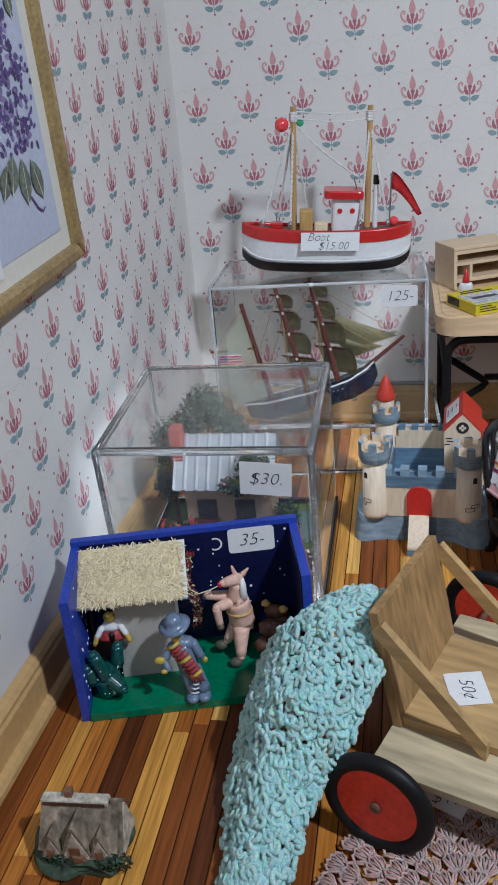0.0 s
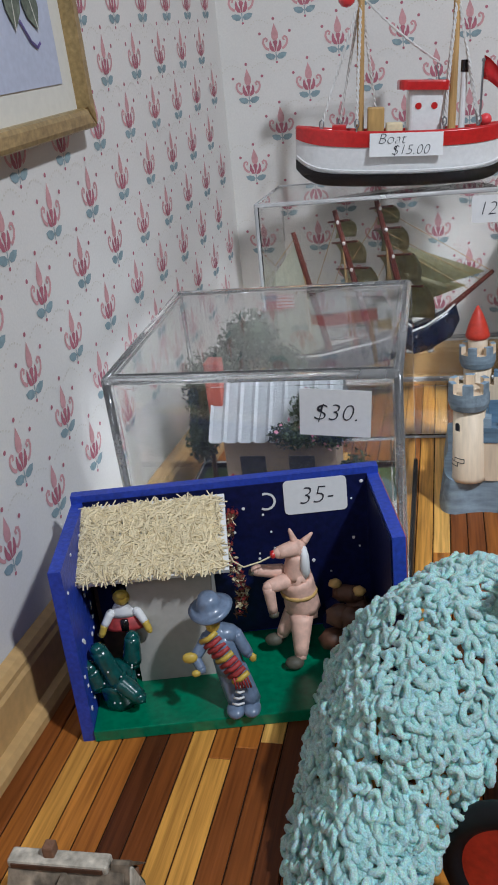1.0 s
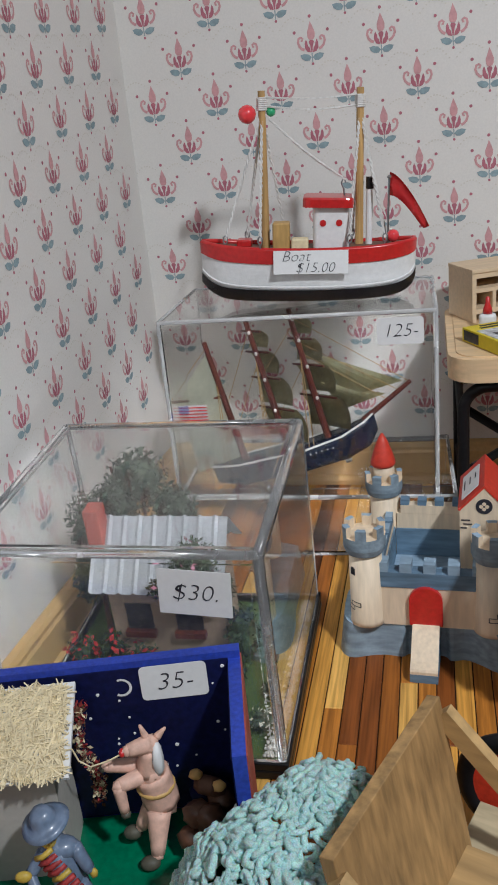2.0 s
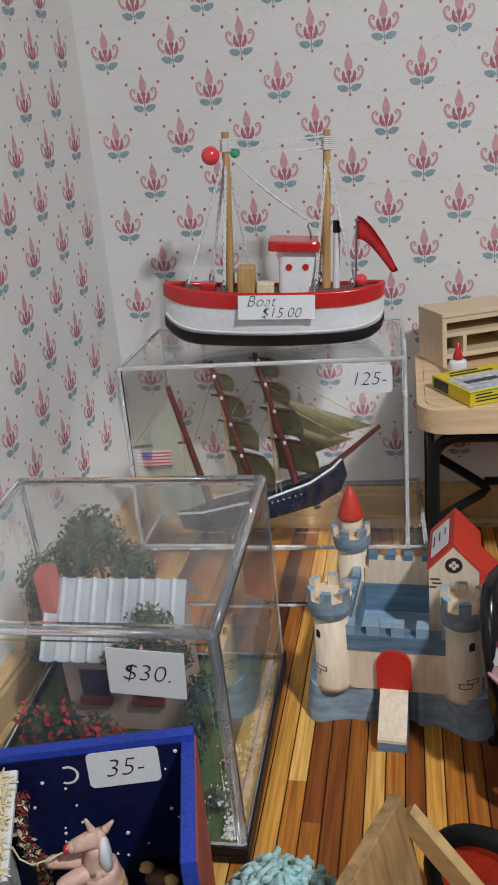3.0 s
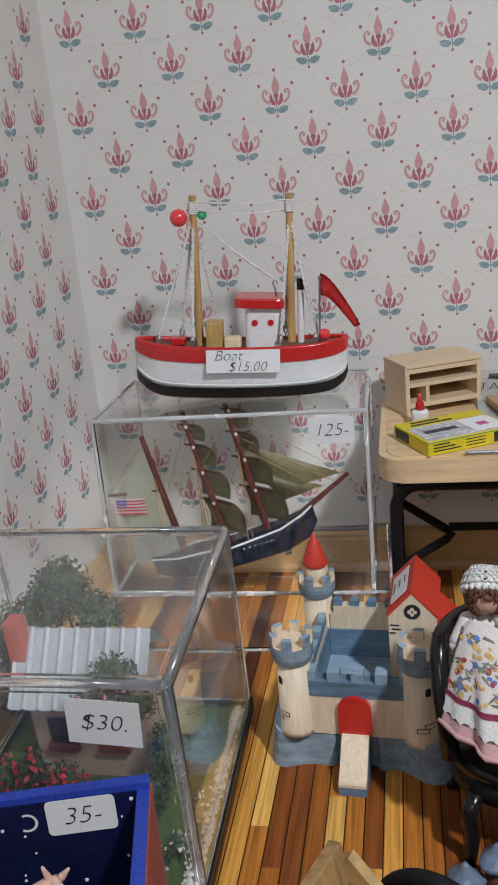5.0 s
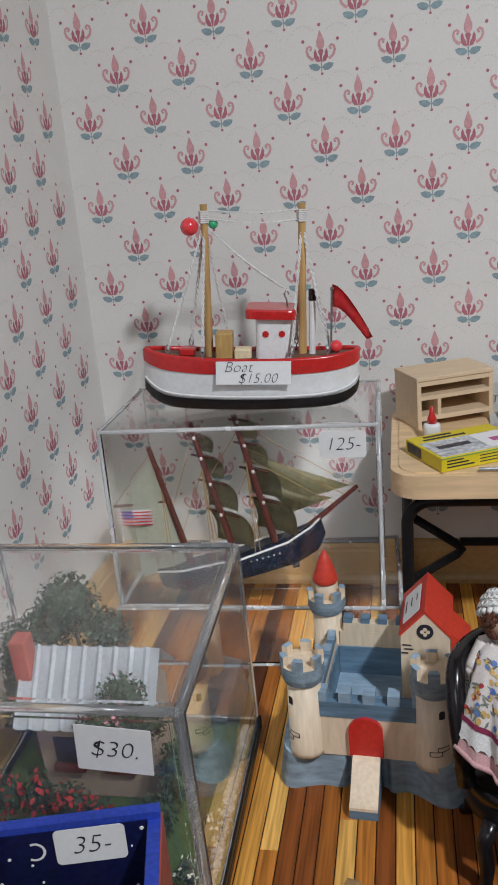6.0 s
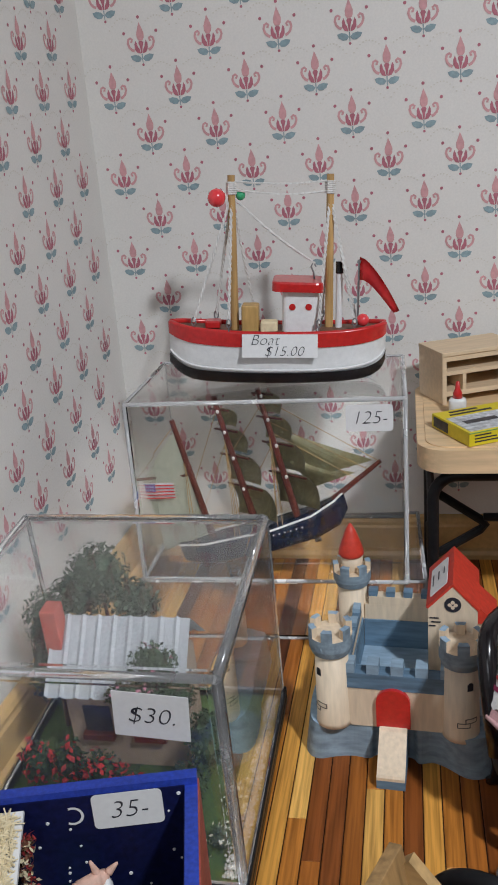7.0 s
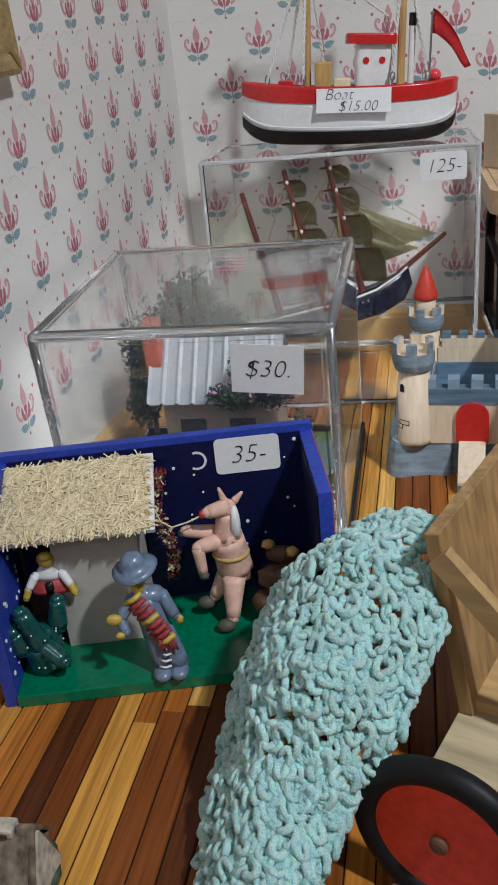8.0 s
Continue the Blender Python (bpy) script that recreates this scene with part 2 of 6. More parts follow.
    "pond": mat("pond_resin", (0.10, 0.16, 0.15), 0.15, spread=0.3, coat=0.6),
    "resin": mat("grey_thatch_resin", (0.30, 0.235, 0.165), 0.75, spread=0.55, grain=300, big=90, bump=0.8),
    "resin2": mat("terracotta_resin", (0.25, 0.12, 0.065), 0.7, spread=0.4, grain=300, big=120, bump=0.5),
    "cream2": mat("chalky_resin", (0.58, 0.52, 0.42), 0.75, spread=0.4, grain=350, big=200, bump=0.5),
    "moss": mat("moss_resin", (0.05, 0.085, 0.05), 0.7, spread=0.5, grain=300, big=120, bump=0.6),
    "speck": mat("speckled_clay", (0.30, 0.17, 0.11), 0.4, spread=0.5, grain=350, big=180, coat=0.3),
}


for hazy, clear in (("edge2", 0.93), ("acryl", 0.980), ("acryl2", 0.996)):
    M[hazy].node_tree.nodes["Principled BSDF"].inputs["Transmission Weight"].default_value = clear
M["edge"].node_tree.nodes["Principled BSDF"].inputs["Transmission Weight"].default_value = 0.66


for dull in ("rubber", "night", "black", "keel", "sub", "plank", "wheelred"):
    M[dull].node_tree.nodes["Principled BSDF"].inputs["Specular IOR Level"].default_value = 0.25


# ---- building helpers ----
def link(name, bm, material, parent=None, label="", smooth=False, tidy=True):
    me = bpy.data.meshes.new(name)
    if tidy:
        bmesh.ops.recalc_face_normals(bm, faces=bm.faces)
    bm.to_mesh(me)
    bm.free()
    for mm in (material if isinstance(material, (list, tuple)) else [material]):
        me.materials.append(M[mm])
    if smooth:
        for p in me.polygons:
            p.use_smooth = True
    ob = new(name, me)
    if parent is not None:
        ob.parent = parent
    if label:
        tagged(ob, label)
    return ob


def part(name, bm, material, parent, label="", smooth=False, tidy=True):
    return link(name, bm, material, parent, label, smooth, tidy)


def thing(name, m, label, category, group=""):
    ob = new(name)
    ob.empty_display_size = 0.01
    ob.matrix_world = m
    return tagged(ob, label, category, group)


def setting(ob, label="", category=""):
    return tagged(ob, label, category, kind="structure")


def box(bm, x0, x1, y0, y1, z0, z1, bevel=0.0, m=None, idx=0):
    g = bmesh.ops.create_cube(bm, size=1)
    vs = g["verts"]
    t = Matrix.Translation(((x0 + x1) / 2, (y0 + y1) / 2, (z0 + z1) / 2)) @ Matrix.Diagonal((x1 - x0, y1 - y0, z1 - z0, 1))
    bmesh.ops.transform(bm, matrix=(m @ t) if m else t, verts=vs)
    fs = list({f for v in vs for f in v.link_faces})
    for f in fs:
        f.material_index = idx
    if bevel:
        es = list({e for v in vs for e in v.link_edges})
        bmesh.ops.bevel(bm, geom=es, offset=bevel, segments=2, affect="EDGES", profile=0.5)
    return bm


def B(*a, **k):
    return box(bmesh.new(), *a, **k)


def lathe(bm, prof, seg=24, m=None, idx=0, wob=0.0):
    """A body turned round z from (radius, height) pairs."""
    rings = []
    for r, z in prof:
        ring = []
        for i in range(seg):
            a = 2 * math.pi * i / seg
            k = 1 + wob * math.sin(3 * a + z * 300)
            p = Vector((r * k * math.cos(a), r * k * math.sin(a), z))
            ring.append(bm.verts.new(m @ p if m else p))
        rings.append(ring)
    fs = []
    for a, b in zip(rings, rings[1:]):
        for i in range(seg):
            fs.append(bm.faces.new((a[i], a[(i + 1) % seg], b[(i + 1) % seg], b[i])))
    fs.append(bm.faces.new(rings[0][::-1]))
    fs.append(bm.faces.new(rings[-1]))
    for f in fs:
        f.material_index = idx
    return bm


def tube(bm, pts, r, seg=6, idx=0, r1=None, closed=False):
    pts = [Vector(p) for p in pts]
    n = len(pts)
    rings = []
    for i, p in enumerate(pts):
        d = pts[(i + 1) % n if closed else min(i + 1, n - 1)] - pts[(i - 1) % n if closed else max(i - 1, 0)]
        d.normalize()
        if i == 0:
            a = d.cross(Vector((0.13, 0.31, 0.94)))
            if a.length < 0.05:
                a = d.cross(Vector((1, 0, 0)))
        else:
            a = a - d * a.dot(d)
        a.normalize()
        b = d.cross(a)
        rr = r if r1 is None else r + (r1 - r) * i / max(1, n - 1)
        rings.append([bm.verts.new(p + rr * (math.cos(2 * math.pi * k / seg) * a + math.sin(2 * math.pi * k / seg) * b)) for k in range(seg)])
    pairs = list(zip(rings, rings[1:])) + ([(rings[-1], rings[0])] if closed else [])
    fs = []
    for u, v in pairs:
        for k in range(seg):
            fs.append(bm.faces.new((u[k], u[(k + 1) % seg], v[(k + 1) % seg], v[k])))
    if not closed:
        fs.append(bm.faces.new(rings[0][::-1]))
        fs.append(bm.faces.new(rings[-1]))
    for f in fs:
        f.material_index = idx
    return bm


def prism(bm, outline, z0, z1, m=None, idx=0, bevel=0.0):
    """A plate with the given outline in x and y."""
    f = lambda x, y, z: bm.verts.new(m @ Vector((x, y, z)) if m else Vector((x, y, z)))
    lo = [f(x, y, z0) for x, y in outline]
    hi = [f(x, y, z1) for x, y in outline]
    n = len(outline)
    fs = [bm.faces.new(lo[::-1]), bm.faces.new(hi)]
    for i in range(n):
        fs.append(bm.faces.new((lo[i], lo[(i + 1) % n], hi[(i + 1) % n], hi[i])))
    for g in fs:
        g.material_index = idx
    if bevel:
        bmesh.ops.bevel(bm, geom=list(fs[1].edges), offset=bevel, segments=2, affect="EDGES", profile=0.5)
    return bm


def blob(bm, c, r, sub=2, idx=0, rough=0.0, m=None, freq=150):
    """A rounded lump; r is one radius or three."""
    r = (r, r, r) if not isinstance(r, (tuple, list)) else r
    vs = bmesh.ops.create_icosphere(bm, subdivisions=sub, radius=1)["verts"]
    for v in vs:
        p = v.co.copy()
        k = 1 + rough * noise.noise(p * 1.7 + Vector(c) * freq)
        q = Vector((p.x * r[0] * k, p.y * r[1] * k, p.z * r[2] * k))
        q = (m @ q if m else q) + Vector(c)
        v.co = q
    for f in {f for v in vs for f in v.link_faces}:
        f.material_index = idx
    return bm


def leaves(bm, c, r, n, size, rng, idx=0):
    """A loose clump of small leaves."""
    for _ in range(n):
        d = Vector((rng.gauss(0, 1), rng.gauss(0, 1), rng.gauss(0, 1))).normalized()
        k = rng.uniform(0.55, 1.05)
        p = Vector(c) + Vector((d.x * r[0], d.y * r[1], d.z * r[2])) * k
        a = Vector((rng.gauss(0, 1), rng.gauss(0, 1), rng.gauss(0, 1))).normalized()
        b = a.cross(d)
        if b.length < 0.1:
            continue
        b.normalize()
        s = size * rng.uniform(0.6, 1.3)
        f = bm.faces.new([bm.verts.new(p + q) for q in (a * s, b * s * 0.6, -a * s, -b * s * 0.6)])
        f.material_index = idx
    return bm


def lettering(name, words, size, m, parent, shear=0.25, material="ink", thick=0.00012):
    """Words as thin raised ink."""
    cu = bpy.data.curves.new(name, "FONT")
    cu.body, cu.size, cu.shear, cu.extrude = words, size, shear, thick / 2
    cu.align_x, cu.align_y = "CENTER", "CENTER"
    cu.resolution_u = 3
    cu.offset = -0.022 * size
    tmp = bpy.data.objects.new(name, cu)
    scene.collection.objects.link(tmp)
    me = bpy.data.meshes.new_from_object(tmp.evaluated_get(bpy.context.evaluated_depsgraph_get()))
    bpy.data.objects.remove(tmp)
    me.materials.clear()
    me.materials.append(M[material])
    ob = new(name, me)
    ob.parent = parent
    ob.matrix_local = m
    return ob


def rounded(w, h, r, n=4):
    pts = []
    for cx, cy, a0 in ((w / 2 - r, h / 2 - r, 0), (-w / 2 + r, h / 2 - r, 90), (-w / 2 + r, -h / 2 + r, 180), (w / 2 - r, -h / 2 + r, 270)):
        for i in range(n + 1):
            a = radians(a0 + 90 * i / n)
            pts.append((cx + r * math.cos(a), cy + r * math.sin(a)))
    return pts


def sticker(name, parent, m, w, h, words, size, label, r=0.0018, tint="card"):
    """A small paper price label with handwriting, its face towards +z of m."""
    bm = bmesh.new()
    prism(bm, rounded(w, h, r), 0, 0.0002)
    s = part(name, bm, tint, parent, label)
    s.matrix_local = m
    lettering("handwriting", words, size, pose(0, 0, 0.0003), s)
    return s


UP = pose(0, 0, 0, 90, 0, 0)  # a label standing upright, facing -y
# ---- floor and walls ----
YB = 0.698
XL = lambda y: -0.085 + (y - 0.42) * 0.029  # the left wall is a little out of square
LW = math.degrees(math.atan(0.029))
WALL_L = Matrix.Translation((XL(YB), YB, 0)) @ pose(0, 0, 0, 0, 0, -90 - LW)  # x runs towards the viewer, z up
XR, YF, ZT = 0.62, -0.35, 0.74

floor = setting(link("floor", B(-0.14, XR + 0.02, YF - 0.02, YB + 0.02, -0.02, -0.0006), "sub"), "narrow varnished wooden strip floor in mixed browns", "floor")
wall_north = setting(link("wall_north", B(-0.12, XR + 0.02, YB, YB + 0.02, 0, ZT), "paper"), "cream wall with pink tulip wallpaper", "wall")
wl = B(0, 1.06, -0.02, 0, 0, ZT)
wall_west = setting(link("wall_west", wl, "paper"), "cream wall with pink tulip wallpaper", "wall")
wall_west.matrix_world = WALL_L
# Unseen walls and ceiling that close the room, near black to cut bounced fill.
setting(link("wall_east", B(XR, XR + 0.02, YF, YB, 0, ZT), "plain"), "unseen near-black closing wall", "wall")
setting(link("wall_south", B(-0.14, XR, YF - 0.02, YF, 0, ZT), "plain"), "unseen near-black closing wall", "wall")
setting(link("ceiling", B(-0.14, XR + 0.02, YF - 0.02, YB + 0.02, ZT, ZT + 0.02), "plain"), "unseen near-black closing ceiling", "ceiling")


def flat(bm, pts, idx, place):
    vs = [bm.verts.new(place(x, y)) for x, y in pts]
    f = bm.faces.new(vs)
    f.material_index = idx


def ribbon(bm, pts, w0, w1, idx, place):
    n = len(pts)
    prev = None
    for i, (x, y) in enumerate(pts):
        x2, y2 = pts[min(i + 1, n - 1)]
        x1, y1 = pts[max(i - 1, 0)]
        dx, dy = x2 - x1, y2 - y1
        k = math.hypot(dx, dy) or 1
        w = (w0 + (w1 - w0) * i / (n - 1)) / 2
        a, b = (x - dy / k * w, y + dx / k * w), (x + dy / k * w, y - dx / k * w)
        if prev:
            flat(bm, (prev[0], prev[1], b, a), idx, place)
        prev = (a, b)


def disc(cx, cy, rx, ry, turn=0, n=10):
    c, s = math.cos(radians(turn)), math.sin(radians(turn))
    return [(cx + rx * math.cos(a) * c - ry * math.sin(a) * s, cy + rx * math.cos(a) * s + ry * math.sin(a) * c) for a in (2 * math.pi * i / n for i in range(n))]


def tulip(bm, place):
    """One printed tulip, in millimetres round its middle. 0 rose, 1 pink, 2 teal, 3 cream."""
    flat(bm, [(-0.2, 11.2), (-1.1, 8.6), (-2.2, 5.5), (-2.1, 3.0), (-1.2, 1.6), (1.2, 1.6), (2.1, 3.0), (2.2, 5.5), (1.0, 8.6)], 1, place)
    for s in (-1, 1):
        flat(bm, [(s * 0.6, -5.2), (s * 2.6, -4.7), (s * 3.9, -2.8), (s * 3.9, 0.0), (s * 3.1, 1.8), (s * 2.4, 0.2), (s * 2.0, -1.6), (s * 1.3, -2.4), (s * 1.0, -3.2)], 0, place)
        arc = [(s * 4.2, -3.6), (s * 5.6, -3.0), (s * 7.0, -1.6), (s * 7.8, 0.6), (s * 7.3, 2.6), (s * 6.0, 3.2), (s * 5.0, 2.4), (s * 5.4, 1.3), (s * 6.1, 1.5)]
        ribbon(bm, arc, 1.5, 1.1, 1, place)
        flat(bm, [(s * 0.3, -7.8), (s * 1.8, -6.2), (s * 4.4, -5.6), (s * 6.9, -6.2), (s * 6.0, -8.2), (s * 3.8, -9.5), (s * 1.6, -9.4)], 2, place)
        flat(bm, disc(s * 9.6, 6.0, 0.9, 0.9), 0, place)
        for i in range(9):
            a = i / 9
            flat(bm, disc(s * (4.0 + 15.5 * a), 11.5 + 4.8 * math.sin(math.pi * a) - 5.5 * a, 0.55, 0.4, 0, 6), 3, place)
    flat(bm, [(-0.8, -1.6), (-1.5, 0.4), (-0.9, 1.4), (0.9, 1.4), (1.5, 0.4), (0.8, -1.6), (0.35, -5.0), (-0.35, -5.0)], 0, place)
    flat(bm, [(-0.3, -5.3), (0.3, -5.3), (0.35, -10.2), (-0.1, -10.2)], 2, place)
    flat(bm, disc(0.2, -11.2, 0.75, 0.75), 0, place)
    flat(bm, disc(-0.3, 13.8, 0.9, 0.9), 0, place)


def print_wall(parent, place, a0, a1, z0, z1, pa, pz, ca, cz):
    bm = bmesh.new()
    for j in range(-12, 14):
        for i in range(-14, 34):
            for h in (0, 0.5):
                a, z = ca + pa * (i + h), cz + pz * (j + h)
                if a0 < a < a1 and z0 < z < z1:
                    tulip(bm, lambda x, y, a=a, z=z: place(a + x * 0.001, z + y * 0.001))
    ob = part("wallpaper_print", bm, ["rose", "pink", "teal", "fleck"], parent, "printed pink tulips with blue-green leaves")
    ob["kind"] = "stuff"
    return ob


print_wall(wall_north, lambda a, z: Vector((a, YB - 0.0002, z)), XL(YB) + 0.004, 0.5, 0.04, 0.6, 0.0397, 0.0487, -0.0405, 0.3235)
print_wall(wall_west, lambda a, z: Vector((a, 0.0002, z - 0.062 * (a - 0.0435))), 0.006, 0.72, 0.075, 0.6, 0.0380, 0.0487, 0.0435, 0.178)

# skirting with a shoe moulding
prof = [(0, 0), (0.0105, 0), (0.0105, 0.003), (0.009, 0.0055), (0.0062, 0.0062), (0.0062, 0.021), (0.0052, 0.0225), (0.0052, 0.0245), (0.0035, 0.0265), (0, 0.0275)]


def skirting(name, length, m):
    bm = bmesh.new()
    prism(bm, prof, 0, length, pose(0, 0, 0, 90, 0, 90))
    ob = setting(link(name, bm, "trim"), "varnished pine skirting board", "baseboard")
    ob.matrix_world = m
    return ob


skirting("baseboard", 1.0, Matrix.Translation((XL(YB) + 0.0005, YB, 0)) @ pose(0, 0, 0, 0, 0, -90 - LW))
skirting("baseboard", 0.672, pose(0.6, YB - 0.0003, 0, 0, 0, 180))

# ---- framed flower print on the left wall ----
pic = thing("picture", Matrix.Translation((XL(0.457) + 0.001, 0.464, 0.192)) @ pose(0, 0, 0, 0, -3.4, 90 - LW),
            "lilac flower print in a narrow gilt wooden frame", "picture")
PW, PH, RW = 0.20, 0.26, 0.0080
for nm, seg in (("rail", [(0, 0), (PW, 0), (PW - RW, RW), (RW, RW)]), ("rail", [(0, PH), (PW, PH), (PW - RW, PH - RW), (RW, PH - RW)]),
                ("stile", [(0, 0), (RW, RW), (RW, PH - RW), (0, PH)]), ("stile", [(PW, 0), (PW - RW, RW), (PW - RW, PH - RW), (PW, PH)])):
    bm = bmesh.new()
    prism(bm, [(-x, z) for x, z in seg], 0.0, 0.009, UP, bevel=0.0022)
    part(nm, bm, "gold", pic, "gilt wooden moulding")
part("mount", B(-PW + RW - 0.001, -RW + 0.001, -0.004, -0.003, RW - 0.001, PH - RW + 0.001), "mount", pic, "cream card mount")
MG = 0.010
part("print_sheet", B(-PW + RW + MG, -RW - MG, -0.0045, -0.004, RW + MG, PH - RW - MG), "sheet", pic, "pale blue printed sheet")
rng = random.Random(4)
bm = bmesh.new()
for _ in range(420):
    h = rng.random()
    cx, cz = 0.045 + rng.gauss(0, 0.011), 0.060 + 0.075 * h
    k = 1 - abs(h - 0.4)
    cx = 0.047 + (cx - 0.045) * (0.7 + 0.6 * k) + 0.012 * (h - 0.4)
    if not RW + MG < cx < PW - RW - MG:
        continue
    flat(bm, disc(cx, cz, rng.uniform(0.0012, 0.0026), rng.uniform(0.0008, 0.0016), rng.uniform(0, 180), 6), rng.choice((0, 0, 1)), lambda x, y, d=rng.uniform(0, 0.0003): Vector((-x, -0.0047 - d, y)))
part("lilac_bloom", bm, ["lilac", "lilac2"], pic, "printed purple lilac blossoms")
for x, z, ln, w, a in ((0.034, 0.046, 0.020, 0.006, 72), (0.047, 0.047, 0.021, 0.006, 95), (0.058, 0.052, 0.018, 0.006, 115), (0.028, 0.120, 0.012, 0.004, 80), (0.066, 0.05, 0.017, 0.005, 125)):
    bm = bmesh.new()
    c, s = math.cos(radians(a)), math.sin(radians(a))
    pts = [(0, 0), (0.3, 0.85), (0.55, 1), (0.8, 0.6), (1, 0)]
    o = [(x - ln / 2 * c + ln * u * c - w * v * s, z - ln / 2 * s + ln * u * s + w * v * c) for u, v in pts] + [(x - ln / 2 * c + ln * u * c + w * v * s, z - ln / 2 * s + ln * u * s - w * v * c) for u, v in pts[-2:0:-1]]
    flat(bm, o, 0, lambda p, q: Vector((-p, -0.0052, q)))
    ribbon(bm, [(x - ln / 2 * c, z - ln / 2 * s), (x + ln / 2 * c, z + ln / 2 * s)], 0.0006, 0.0003, 1, lambda p, q: Vector((-p, -0.0053, q)))
    part("leaf", bm, ["leafink", "mount"], pic)
bm = bmesh.new()
ribbon(bm, [(0.044, 0.04), (0.038, 0.033), (0.034, 0.031), (0.031, 0.0325)], 0.0012, 0.0012, 0, lambda p, q: Vector((-p, -0.0051, q)))
part("stem", bm, "lilac", pic)
ps = part("price_tag", B(-0.112, -0.086, -0.0050, -0.0046, 0.0135, 0.030), "card", pic, "small white card tag")
for k in range(4):
    part("pen_mark", B(-0.106 + k * 0.004, -0.1045 + k * 0.004, -0.0054, -0.0051, 0.018, 0.026), "ink", ps)


# ---- clear boxes ----
def clear_box(bm, w, d, h, t, r, taper=0.0):
    """A five-sided clear cover, open below, with rounded outer edges: outer and inner skins."""
    def skin(w, d, h, r, z0):
        g = bmesh.ops.create_cube(bm, size=1)
        bmesh.ops.transform(bm, matrix=Matrix.Translation((0, 0, z0 + (h - z0) / 2)) @ Matrix.Diagonal((w, d, h - z0, 1)), verts=g["verts"])
        for v in g["verts"]:
            if v.co.z > h * 0.5:
                v.co.x *= 1 - taper
                v.co.y *= 1 - taper
        low = [f for f in {f for v in g["verts"] for f in v.link_faces} if f.calc_center_median().z < z0 + 1e-5]
        es = [e for e in {e for v in g["verts"] for e in v.link_edges} if not all(v.co.z < z0 + 1e-5 for v in e.verts)]
        bmesh.ops.delete(bm, geom=low, context="FACES_ONLY")
        if r:
            bmesh.ops.bevel(bm, geom=es, offset=r, segments=3, affect="EDGES", profile=0.5)
    skin(w, d, h, r, 0)
    outer = set(bm.faces)
    skin(w - 2 * t, d - 2 * t, h - t, max(0.0002, r - t * 0.7), 0)
    bmesh.ops.reverse_faces(bm, faces=[f for f in bm.faces if f not in outer])
    a, b = w / 2, d / 2
    for x0, x1, y0, y1 in ((-a + t, a - t, -b, -b + t), (-a + t, a - t, b - t, b), (-a, -a + t, -b + t, b - t), (a - t, a, -b + t, b - t)):
        bm.faces.new([bm.verts.new(p) for p in ((x0, y0, 0), (x0, y1, 0), (x1, y1, 0), (x1, y0, 0))])
    return bm


def edge_tubes(parent, w, d, h, r, z0=0.0, low=True, material="edge"):
    """Pale tubes added for the light in a clear cover's edges, one part each."""
    a, b = w / 2 - r * 0.55, d / 2 - r * 0.55
    zt = z0 + h - r * 0.55
    runs = []
    for sx in (-1, 1):
        for sy in (-1, 1):
            runs.append(((sx * a, sy * b, z0 + 0.0003), (sx * a, sy * b, zt)))
    for z in ([zt, z0 + r] if low else [zt]):
        for s in (-1, 1):
            runs.append(((-a, s * b, z), (a, s * b, z)))
            runs.append(((s * a, -b, z), (s * a, b, z)))
    for p, q in runs:
        ob = part("edge", tube(bmesh.new(), [p, q], r, 8), material, parent, "pale tube added for light in the acrylic edge", True)
        ob.visible_shadow = False


# the ship's cover, standing a little askew on a lower clear box
tray = thing("acrylic_box", pose(0.0355, 0.6330, 0, 0, 0, 2), "low clear acrylic box lying on the floor", "display box")
bm = clear_box(bmesh.new(), 0.158, 0.090, 0.0370, 0.002, 0.0006)
bmesh.ops.transform(bm, matrix=pose(0, 0, 0.0371, 180), verts=bm.verts)
ob = part("cover", bm, "acryl2", tray, "scratched clear acrylic", tidy=False)
ob.visible_shadow = False
case = thing("ship_case", pose(0.0325, 0.6290, 0.0372, 0, 0.3, 1), "clear acrylic display case with a price sticker", "display case")
ob = part("cover", clear_box(bmesh.new(), 0.146, 0.086, 0.1042, 0.002, 0.0008), "acryl2", case, "clear acrylic cover with scuffs", tidy=False)
ob.visible_shadow = False
edge_tubes(case, 0.146, 0.086, 0.1042, 0.0011)
edge_tubes(tray, 0.158, 0.090, 0.0370, 0.0009)
sticker("price_sticker", case, pose(0.0545, -0.0433, 0.0940) @ UP, 0.0235, 0.014, "125-", 0.0098, "white sticker with handwritten price")
# ---- clipper ship inside its case ----
ship = thing("model_ship", pose(0.024, 0.634, 0.034, 0, -13, 9) @ Matrix.Diagonal((1.0, 1.0, 1.18, 1)), "model clipper ship with olive sails inside the clear case", "model ship")


def hull_mesh(stations, seg=9):
    """A hull from (x, half beam, keel z, rail z) stations; open sheer capped by a deck."""
    bm = bmesh.new()
    rows = []
    for x, hb, zk, zr in stations:
        row = []
        for i in range(-seg, seg + 1):
            a = i / seg
            k = math.copysign(abs(a) ** 0.42, a)
            z = zk + (zr - zk) * abs(a) ** 2.6
            row.append(bm.verts.new((x, hb * k, z)))
        rows.append(row)
    for u, v in zip(rows, rows[1:]):
        for i in range(2 * seg):
            bm.faces.new((u[i], u[i + 1], v[i + 1], v[i]))
        bm.faces.new((u[0], v[0], v[-1], u[-1]))
    bm.faces.new(rows[0])
    bm.faces.new(rows[-1][::-1])
    return bm


